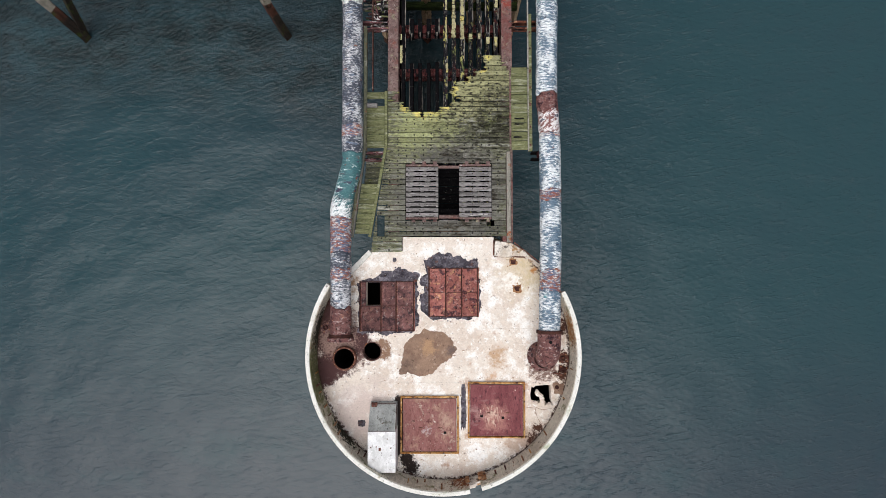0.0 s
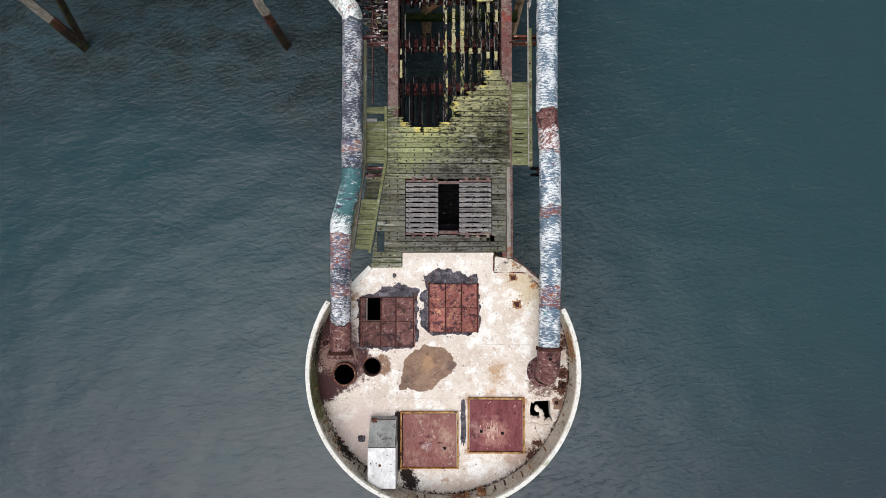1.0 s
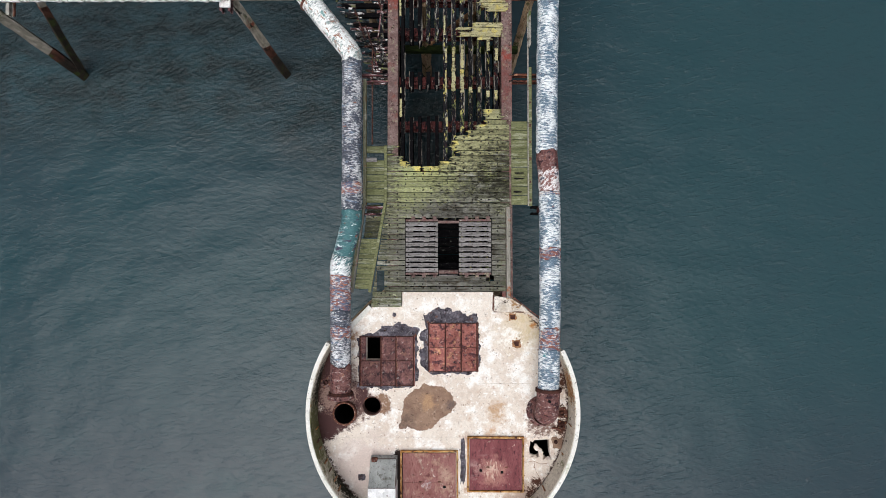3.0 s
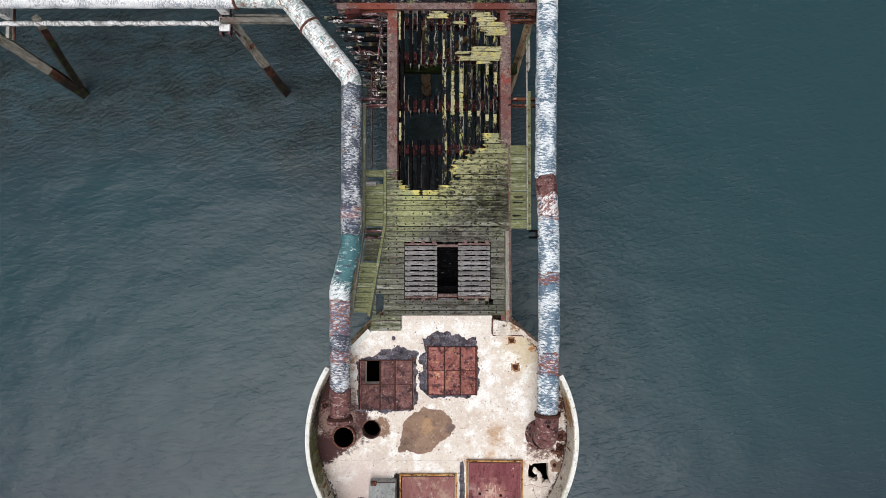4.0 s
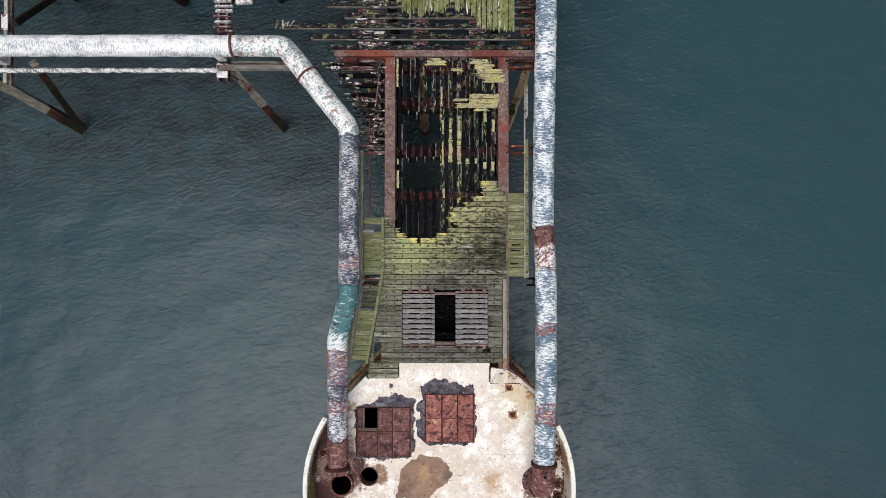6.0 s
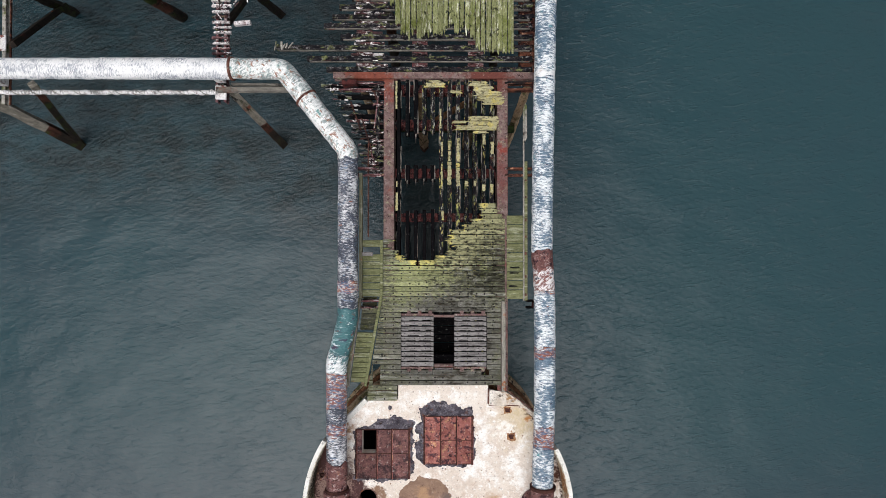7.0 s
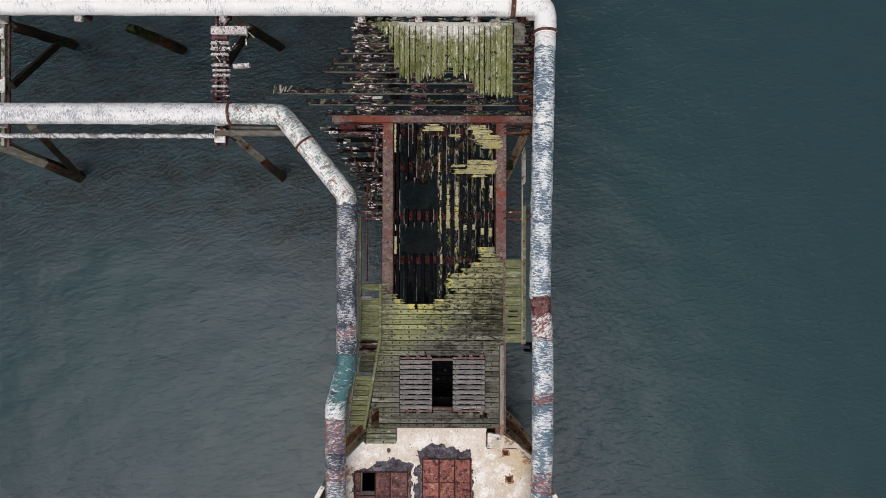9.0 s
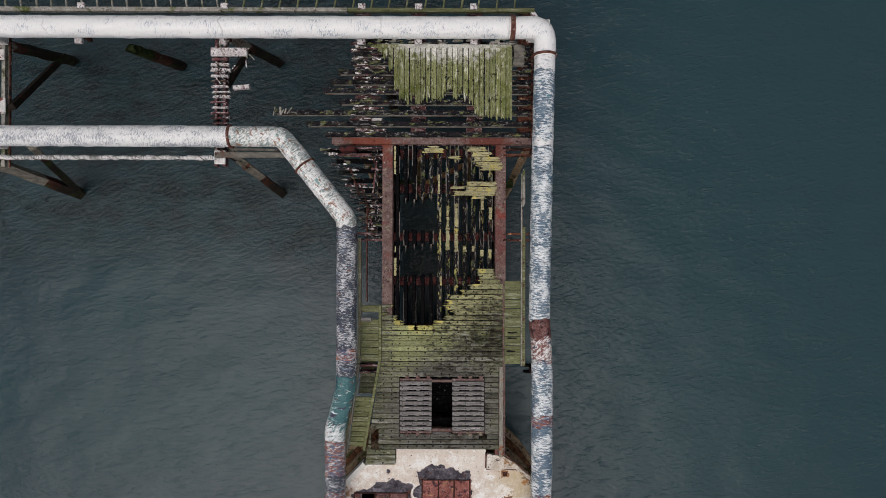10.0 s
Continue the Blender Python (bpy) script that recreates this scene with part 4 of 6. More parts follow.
for x, y, r, sd in ((2.30, -0.90, 0.145, 5), (2.42, -1.83, 0.15, 6)):
    patch("rust_stain", blob(x, y, r, r * 0.95, 40, 0.30, sd, 0.85), rust_stain, "square orange rust spot on pale concrete", spots=5)
    patch("rusted_socket", blob(x + 0.01, y, r * 0.55, r * 0.5, 30, 0.25, sd + 2, 0.85), iron_rust, "dark corroded socket in a rust spot", 0.012)
patch("tar_patch", blob(0.53, -6.00, 0.09, 0.78, 44, 0.25, 18, 0.7), tar, "narrow grey tar strip beside the hatch")
patch("tar_patch", blob(-3.03, -6.51, 0.12, 0.11, 30, 0.2, 19, 0.7), tar, "small square tar patch")
patch("tar_patch", blob(-1.90, -0.80, 0.06, 0.07, 24, 0.4, 26, 0.1), tar, "small dark tar spot")
# corroded cleats on the inside of the parapet
for a in range(-172, -2, 5):
    if -82 < a < -70 or random.random() < 0.25:
        continue
    a += random.uniform(-1.5, 1.5)
    c, s_ = math.cos(radians(a)), math.sin(radians(a))
    wide, low = random.uniform(0.012, 0.028), random.uniform(0.05, 0.5)
    bm = box(-0.035, 0.0, -wide, wide, SLAB + low, SLAB + low + random.uniform(0.2, 0.5), 0.005)
    bmesh.ops.transform(bm, matrix=Matrix.Translation((RX + 4.44 * c, RY + 4.44 * s_, 0)) @ Matrix.Rotation(radians(a), 4, "Z"), verts=bm.verts[:])
    part("cleat", bm, random.choice((flange_rust, edge_rust, rust_stain)), platform, "corroded steel cleat")


for x0, x1, y in ((-4.15, 0.60, -5.12), (1.1, 3.05, -3.24)):
    patch("slab_joint", [(x0, y - 0.007), (x1, y - 0.007), (x1, y + 0.007), (x0, y + 0.007)], white_block, "thin pale joint across the concrete slab", 0.003)


for k, way in enumerate((((2.72, -6.00), (3.02, -5.96), (3.28, -6.06), (3.62, -6.02)), ((3.04, -6.00), (3.10, -6.30), (3.28, -6.62), (3.34, -6.90)), ((3.30, -6.62), (3.62, -6.40), (3.86, -6.22)))):
    for (xa, ya), (xb, yb) in zip(way, way[1:]):
        n = Vector((yb - ya, xa - xb)).normalized() * 0.006
        patch("slab_crack", [(xa - n.x, ya - n.y), (xb - n.x * 0.6, yb - n.y * 0.6), (xb + n.x, yb + n.y), ((xa + xb) / 2 + n.x * 2, (ya + yb) / 2 + n.y * 2), (xa + n.x, ya + n.y)], mud, "thin dark crack in the concrete", 0.002 + 0.001 * k)


def deck_plates(xs, ys, material, label, missing=()):
    t = thing("deck_plate_set", label, "deck plate", "deck plates")
    for i, (xa, xb) in enumerate(zip(xs, xs[1:])):
        for j, (ya, yb) in enumerate(zip(ys, ys[1:])):
            if (i, j) in missing:
                continue
            bm = box(xa + 0.012, xb - 0.012, ya + 0.012, yb - 0.012, SLAB + 0.004, SLAB + 0.028 + 0.006 * ((i + j) % 2), 0.006)
            part("plate", bm, material, t)
    for x in xs:
        part("joint_bar", box(x - 0.030, x + 0.022, ys[0] - 0.03, ys[-1] + 0.03, SLAB + 0.002, SLAB + 0.040, 0.003), iron_rust, t)
        part("joint_rail", box(x + 0.024, x + 0.042, ys[0] - 0.02, ys[-1] + 0.02, SLAB + 0.002, SLAB + 0.050, 0.003), plate_rust, t)
    for y in ys:
        part("joint_bar", box(xs[0], xs[-1], y - 0.013, y + 0.013, SLAB + 0.002, SLAB + 0.036, 0.003), iron_rust, t)
    return t


deck_plates((-0.67, -0.08, 0.48, 1.04), (-2.80, -1.95, -1.11), plate_rust, "six rusted red-brown steel deck plates set in tar")
deck_plates((-3.10, -2.36, -1.83, -1.21), (-3.30, -2.43, -1.58), plate_dark, "dark rusted steel deck plates with one plate missing", ((0, 1),))
t = thing("plate_lip", "rusted strips round the open square hole", "deck plate")
part("strip", box(-3.075, -2.90, -2.41, -1.60, SLAB + 0.004, SLAB + 0.03, 0.004), plate_dark, t)


def steel_hatch(x0, x1, y0, y1, material, label, eyes, turn):
    t = thing("steel_hatch", label, "hatch", "steel hatches", at=((x0 + x1) / 2, (y0 + y1) / 2, SLAB))
    bm = bmesh.new()
    for a in ((x0, x1, y0, y0 + 0.055), (x0, x1, y1 - 0.055, y1), (x0, x0 + 0.055, y0 + 0.055, y1 - 0.055), (x1 - 0.055, x1, y0 + 0.055, y1 - 0.055)):
        box(*a, SLAB - 0.05, SLAB + 0.10, 0.006, bm)
    part("hatch_frame", bm, edge_rust, t, "orange rusted angle frame")
    hole = [[(x - 0.05, y - 0.05), (x + 0.05, y - 0.05), (x + 0.05, y + 0.05), (x - 0.05, y + 0.05)] for x, y in eyes]
    cover = part("cover", pierced([(x0 + 0.085, y0 + 0.085), (x1 - 0.085, y0 + 0.085), (x1 - 0.085, y1 - 0.085), (x0 + 0.085, y1 - 0.085)], hole, SLAB + 0.05, SLAB + 0.085), material, t)
    for x, y in eyes:
        part("lifting_hole", box(x - 0.05, x + 0.05, y - 0.05, y + 0.05, SLAB + 0.02, SLAB + 0.045), black_void, cover, "square black lifting hole")
    ym = y0 + (y1 - y0) * 0.44
    for xa, xb in ((x0 + 0.09, x0 + 0.80), (x0 + 0.82, x0 + 1.45), (x0 + 1.47, x1 - 0.09)):
        part("seam", box(xa, xb, ym - 0.008, ym + 0.008, SLAB + 0.085, SLAB + 0.090, 0.002), material, cover, "raised welded seam")
    for x in (x0 + 0.72, x0 + 1.38):
        part("lug", box(x - 0.06, x + 0.06, ym + 0.01, ym + 0.05, SLAB + 0.085, SLAB + 0.105, 0.005), flange_rust, cover, "small rusted lug")
    t.rotation_euler.z = radians(turn)
    return t


steel_hatch(-1.67, 0.36, -7.55, -5.57, hatch_red, "faded red steel hatch cover in a rusted frame", [(-0.12, -6.83)], 0.0)
steel_hatch(0.68, 2.68, -7.02, -5.09, hatch_plum, "plum-red steel hatch cover with two lifting holes", [(1.16, -6.26), (1.90, -6.32)], -0.4)

# sloping white cabinet
cab = thing("deck_cabinet", "white steel cabinet with a grey sloping front", "cabinet", at=(-2.23, -6.9, SLAB))
bm = bmesh.new()
prof = [(-7.91, SLAB), (-7.91, 6.65), (-6.56, 6.65), (-5.80, 6.06), (-5.74, SLAB)]
lo = [bm.verts.new((-2.70, y, z)) for y, z in prof]
hi = [bm.verts.new((-1.78, y, z)) for y, z in prof]
bm.faces.new(lo[::-1]), bm.faces.new(hi)
for i in range(5):
    bm.faces.new((lo[i], lo[(i + 1) % 5], hi[(i + 1) % 5], hi[i]))
bmesh.ops.recalc_face_normals(bm, faces=bm.faces[:])
bmesh.ops.bevel(bm, geom=bm.edges[:], offset=0.012, segments=1, affect="EDGES")
part("body", bm, cabinet_grey, cab)
part("side_panel", box(-1.782, -1.768, -7.90, -6.58, SLAB + 0.05, 6.64, 0.003), cabinet_white, cab, "white side panel")
part("top_panel", box(-2.705, -1.775, -7.915, -6.56, 6.652, 6.675, 0.006), cabinet_white, cab, "bright white top panel")
for x, y, r in ((-2.42, -7.06, 0.018), (-2.30, -7.14, 0.04), (-1.93, -7.10, 0.02), (-2.60, -7.08, 0.02), (-2.05, -6.80, 0.015)):
    part("fixing", box(x - r, x + r, y - r * 1.4, y + r, 6.67, 6.684, 0.004), flange_rust, cab, "small rusty fixing")
for a, b in (((-2.62, -5.78, 6.06), (-1.80, -5.78, 6.06)), ((-1.785, -5.80, 6.06), (-1.785, -6.50, 6.61)), ((-2.70, -6.56, 6.660), (-1.78, -6.56, 6.660))):
    part("edge_strip", beam_between(a, b, 0.018, 0.02, 0.004), iron_rust, cab, "corroded dark edge strip")
part("hinge", box(-2.66, -2.45, -5.95, -5.74, 5.98, 6.12, 0.02), flange_rust, cab, "corroded hinge block")

# pipe opening and manhole
op = thing("pipe_opening", "open rusted pipe end with a black bore", "pipe", at=(-3.63, -4.25, SLAB))
part("bore", lathe([(0.345, SLAB - 1.5), (0.345, SLAB + 0.17)], -3.63, -4.25), black_void, op, "black bore", True)
part("flange", lathe([(0.347, SLAB + 0.17), (0.352, SLAB + 0.19), (0.405, SLAB + 0.19), (0.42, SLAB + 0.17), (0.42, SLAB - 0.01)], -3.63, -4.25), flange_rust, op, "rusted flange ring", True)
for k in range(12):
    c, s_ = math.cos(k * math.tau / 12), math.sin(k * math.tau / 12)
    part("bolt", lathe([(0.001, SLAB + 0.212), (0.018, SLAB + 0.212), (0.018, SLAB + 0.185)], -3.63 + 0.38 * c, -4.25 + 0.38 * s_, 6), rust_stain, op)
mh = thing("manhole_ring", "round black manhole opening in the concrete", "manhole", at=(-2.68, -4.02, SLAB))
part("ring", lathe([(0.305, SLAB - 0.34), (0.305, SLAB + 0.012), (0.335, SLAB + 0.012), (0.345, SLAB + 0.002)], -2.68, -4.02), dirt, mh, "", True)


# ---- pipes ----
def rounded(points, radius, step=0.06):
    """The path through points with its corners rounded, in even steps."""
    pts = [Vector(p) for p in points]
    out = [pts[0]]
    for a, b, c in zip(pts, pts[1:], pts[2:]):
        u, v = (a - b).normalized(), (c - b).normalized()
        half = u.angle(v) / 2
        cut = min(radius / math.tan(half), 0.48 * (a - b).length, 0.48 * (c - b).length)
        p0, p1 = b + u * cut, b + v * cut
        for i in range(9):
            k = i / 8
            out.append((p0 * (1 - k) + b * k) * (1 - k) + (b * (1 - k) + p1 * k) * k)
    out.append(pts[-1])
    fine, left = [out[0]], 0.0
    for a, b in zip(out, out[1:]):
        n = max(1, int((b - a).length / step))
        fine += [a + (b - a) * (i / n) for i in range(1, n + 1)]
    return fine


def pipe_run(label, points, bend, radius, sections, flanges=(), seed=0.0):
    """A lagged pipe. sections: (end of the stretch as a share of the path, material, label), flanges: shares of the path."""
    t = thing("pipeline", label, "pipe", "pipelines", at=points[0])
    path = rounded(points, bend)
    total = [0.0]
    for a, b in zip(path, path[1:]):
        total.append(total[-1] + (b - a).length)
    start = 0
    for end, material, text in sections:
        stop = max(i for i, s in enumerate(total) if s <= end + 1e-6) if end < total[-1] else len(path) - 1
        if stop > start:
            bm = sweep(path[start:stop + 1], radius + random.uniform(-0.006, 0.006), 36, 0.016, True, seed=seed)
            bm.verts.ensure_lookup_table()
            last = stop - start
            for at, edge in ((start, 0), (stop, last)):
                if 0 < at < len(path) - 1:
                    for i in range(last + 1):
                        fall = 1 - abs(i - edge) / min(8, last)
                        if fall > 0:
                            d = (path[min(start + i + 1, len(path) - 1)] - path[max(start + i - 1, 0)]).normalized()
                            for k in range(36):
                                c, s_ = math.cos(math.tau * k / 36), math.sin(math.tau * k / 36)
                                slip = 0.14 * noise.noise(Vector((1.7 * c, 1.7 * s_, at * 0.37 + seed))) + 0.05 * noise.noise(Vector((6 * c, 6 * s_, at * 0.37 + seed)))
                                bm.verts[i * 36 + k].co += d * slip * fall
            part("lagging", bm, material, t, text, True)
        start = stop
    for s, w in flanges:
        i = min(range(len(path)), key=lambda k: abs(total[k] - s))
        d = (path[min(i + 1, len(path) - 1)] - path[max(i - 1, 0)]).normalized()
        part("flange", sweep([path[i] - d * w, path[i] - d * (w - 0.015), path[i] + d * (w - 0.015), path[i] + d * w], radius + 0.055, 36), flange_rust, t, "rusted flange ring", True)
    return t, total[-1]


LZ, RZ, TZ = 6.58, 6.68, 6.58
pipe_run("mottled blue and rust lagged pipe with a teal bend", [(-3.64, -3.43, LZ), (-3.66, 0.95, LZ), (-3.28, 2.45, LZ), (-3.29, 8.25, LZ), (-5.55, 11.09, LZ), (-7.3, 11.09, LZ)], 0.55, 0.35, [
    (1.05, pipe_primer, "bare rust-brown pipe end"), (2.0, clad_dark, ""), (2.35, clad_rusty, ""), (2.9, clad_dark, ""), (4.10, clad_rusty, ""), (4.70, clad_splash, "white-splashed lagging"), (6.35, clad_teal, "teal painted lagging"),
    (6.95, clad_dark, ""), (7.30, clad_rusty, ""), (11.5, clad_dark, ""), (99, clad_pale, "pale lagging with rust streaks")], [(14.05, 0.03), (17.15, 0.04)], 1.0)
pipe_run("white lagged pipe along the jetty side", [(-7.3, 11.09, LZ), (-26.0, 11.09, LZ)], 0.5, 0.36, [(4.4, clad_white_x, ""), (9.3, clad_white_x, ""), (14.0, clad_white_x, ""), (99, clad_white_x, "")], [(9.3, 0.02)], 5.0)
pipe_run("blue-white mottled lagged pipe along the jetty", [(3.40, -3.22, RZ), (3.47, -0.5, RZ), (3.47, 3.45, RZ), (3.38, 4.75, RZ), (3.42, 8.0, RZ), (3.56, 13.85, TZ)], 0.6, 0.36, [
    (1.35, clad_blue, ""), (2.1, clad_rusty, "rust band"), (4.40, clad_blue, ""), (4.80, clad_rusty, "rust band"), (6.55, clad_blue, ""), (6.75, clad_rusty, ""), (7.45, clad_bend, "white-splashed lagging"), (8.10, pipe_primer, "bare rust-brown bend"), (13.95, clad_blue, ""),
    (14.2, clad_white, "white band"), (16.6, clad_blue, ""), (99, clad_white, "white band")], [], 9.0)
pipe_run("bright white lagged pipe across the jetty head", [(3.56, 13.85, TZ), (3.57, 14.88, TZ), (2.3, 14.88, TZ), (-26.0, 14.88, TZ)], 1.0, 0.37, [(2.0, clad_bright_x, "white bend"), (6.5, clad_bright_x, ""), (12.0, clad_bright_x, ""), (18.0, clad_bright_x, ""), (99, clad_bright_x, "")], [(0.05, 0.04), (1.95, 0.08)], 13.0)
end = thing("pipe_end_flange", "pinkish rust-brown blank flange on the pipe end", "pipe", at=(-3.64, -3.6, LZ))
part("flange", sweep([(-3.64, -3.56, LZ), (-3.64, -3.54, LZ), (-3.64, -3.45, LZ), (-3.64, -3.43, LZ)], 0.45, 36, 0.008), pipe_primer, end, "", True)
part("collar", sweep([(-3.64, -3.42, LZ), (-3.64, -3.405, LZ), (-3.64, -3.35, LZ), (-3.64, -3.335, LZ)], 0.405, 36), iron_rust, end, "dark collar", True)
# rusted elbow that turns the pipe down into the slab
el = thing("pipe_elbow", "rusted steel pipe elbow turning down into the slab", "pipe", at=(3.38, -4.2, SLAB))
part("elbow", sweep(rounded([(3.40, -3.2, RZ), (3.37, -4.10, RZ - 0.03), (3.33, -4.16, SLAB)], 0.5), 0.39, 36, 0.012), pipe_primer, el, "", True)
part("flange", lathe([(0.36, SLAB + 0.50), (0.40, SLAB + 0.34), (0.46, SLAB + 0.20), (0.47, SLAB + 0.13), (0.53, SLAB + 0.12), (0.53, SLAB + 0.02)], 3.30, -4.18), pipe_primer, el, "flared foot with a bolted flange", True)
for k in range(14):
    a = k * math.tau / 14
    part("bolt", lathe([(0.001, SLAB + 0.155), (0.022, SLAB + 0.155), (0.024, SLAB + 0.12)], 3.30 + 0.50 * math.cos(a), -4.18 + 0.50 * math.sin(a), 6), iron_rust, el)
part("collar", sweep([(3.40, -3.30, RZ), (3.40, -3.285, RZ), (3.40, -3.215, RZ), (3.40, -3.20, RZ)], 0.44, 36), iron_rust, el, "dark bolted collar", True)
part("plug", lathe([(0.001, RZ + 0.412), (0.05, RZ + 0.412), (0.055, RZ + 0.33)], 3.36, -3.56, 16), black_void, el, "black tapped hole")
# ---- main deck ----
HATCH = (-1.50, 1.56, 0.62, 2.55)


def lerp_at(table, y):
    for (y0, x0), (y1, x1) in zip(table, table[1:]):
        if y0 <= y <= y1:
            return x0 + (x1 - x0) * (y - y0) / (y1 - y0)
    return table[-1][1] if y > table[-1][0] else table[0][1]


def splinter(x, y0, y1, out, rnd, most=1.0):
    """A broken board end: uneven tines at x, reaching out to the side named by out, from y0 to y1."""
    o = []
    n = rnd.choice((2, 2, 3))
    reach = rnd.choice((0.10, 0.2, 0.32, 0.5)) * rnd.uniform(0.7, 1.2) * most
    tip = rnd.randrange(n)
    for i in range(n):
        a, b = y0 + (y1 - y0) * i / n, y0 + (y1 - y0) * (i + 1) / n
        k = reach * (rnd.uniform(0.0, 0.15) if i == tip else rnd.uniform(0.35, 0.9))
        o += [(x - out * (reach + rnd.uniform(0, 0.05) if i else reach * rnd.uniform(0.6, 1)), a), (x - out * (k + 0.06), a + (b - a) * rnd.uniform(0.15, 0.35)), (x - out * k, a + (b - a) * rnd.uniform(0.4, 0.7)), (x - out * (k + rnd.uniform(0.05, 0.12)), a + (b - a) * 0.85)]
    o.append((x - out * reach * rnd.uniform(0.6, 1), y1))
    return o


def plank(x0, x1, y0, y1, z, thick, material, parent, left="", right="", bolts=None, rnd=random, most=1.0):
    """A board along x; an end may be broken to splinters."""
    o = splinter(x1, y0, y1, 1, rnd, most) if right else [(x1, y0), (x1, y1)]
    o += splinter(x0, y0, y1, -1, rnd, most)[::-1] if left else [(x0, y1), (x0, y0)]
    dz = rnd.uniform(-0.006, 0.006)
    return part("plank", prism(o, z - thick + dz, z + dz, 0.0 if left or right else 0.006), material, parent)


deck = thing("timber_deck", "weathered mossy timber deck with a jagged broken edge", "deck", kind="structure")
PITCH = 0.1855
left_edge = [(-0.34, -2.70), (3.16, -2.17), (5.3, -2.17)]
jag_left = [(4.39, -0.93), (4.576, -1.42), (4.76, -1.60), (4.95, -1.78), (5.13, -1.62), (5.30, -1.64)]
jag_right = [(4.39, -0.86), (4.576, -0.42), (4.76, 0.02), (4.95, 0.42), (5.13, 0.14), (5.32, -0.02), (5.50, 0.36), (5.69, 0.62), (5.87, 1.04), (6.06, 1.20), (6.25, 1.22), (6.43, 1.28), (6.60, 1.46)]
right_edge = [(6.0, 2.20), (6.54, 1.88)]
rnd = random.Random(4)
rows = int((6.60 + 0.34) / PITCH) + 1
bolt_bm = bmesh.new()
for i in range(rows):
    y0 = -0.34 + (i - 1) * PITCH
    y1, ym = y0 + PITCH - rnd.choice((0.013, 0.020, 0.030)), y0 + PITCH / 2
    lx, rx_ = lerp_at(left_edge, ym), (2.06 if ym < 3.0 else lerp_at(right_edge, ym) if ym > 6.0 else 2.20)
    spans = [(lx, rx_, "", "j" if ym > 6.05 else "")]
    if ym < 0.0:
        spans = [(lx, -1.63, "", "")]
    elif HATCH[2] < ym < HATCH[3]:
        spans = [(lx, HATCH[0], "", ""), (HATCH[1], rx_, "", "")]
    elif 0.52 < ym <= HATCH[2]:
        spans = [(lx, -0.33, "", ""), (0.40, rx_, "", "")]
    elif ym > 4.34:
        spans = [(lx, lerp_at(jag_left, ym) + rnd.uniform(-0.1, 0.15), "", "j")] if ym < 5.3 else []
        spans.append((lerp_at(jag_right, ym) + rnd.uniform(-0.15, 0.1), rx_, "j", "j" if ym > 6.05 else ""))
    if 0.10 < ym < 0.74:
        spans = [q for p in spans for q in (((p[0], -2.50, "", ""), (-2.24, p[1], "", "")) if p[0] < -2.3 else (p,))]
        spans = [q for q in spans if q[1] > q[0]]
    if 0.34 < ym < 0.54:
        spans = [q for p in spans for q in (((p[0], 1.37, "", ""), (1.64, p[1], "", "")) if p[1] > 1.7 and p[0] < 1.3 else (p,))]
    for x0, x1, l, r in spans:
        cuts = [x0]
        while x1 - cuts[-1] > 2.4:
            cuts.append(cuts[-1] + rnd.uniform(0.9, 2.2))
        cuts.append(x1)
        for k, (a, b) in enumerate(zip(cuts, cuts[1:])):
            plank(a + 0.003, b - 0.003, y0, y1, DECK, 0.055, deck_wood, deck, l if k == 0 else "", r if k == len(cuts) - 2 else "", rnd=rnd, most=0.5)
        x = math.ceil((x0 + 0.15) / 0.295) * 0.295
        while x < x1 - 0.15:
            if rnd.random() < 0.65:
                bx, by = x + rnd.uniform(-0.02, 0.02), ym + rnd.uniform(-0.03, 0.03)
                bmesh.ops.create_cone(bolt_bm, cap_ends=True, segments=6, radius1=0.036, radius2=0.026, depth=0.03, matrix=Matrix.Translation((bx, by, DECK)))
            x += 0.295
part("bolt_heads", bolt_bm, iron_black, deck, "dark iron bolt heads", kind="stuff")


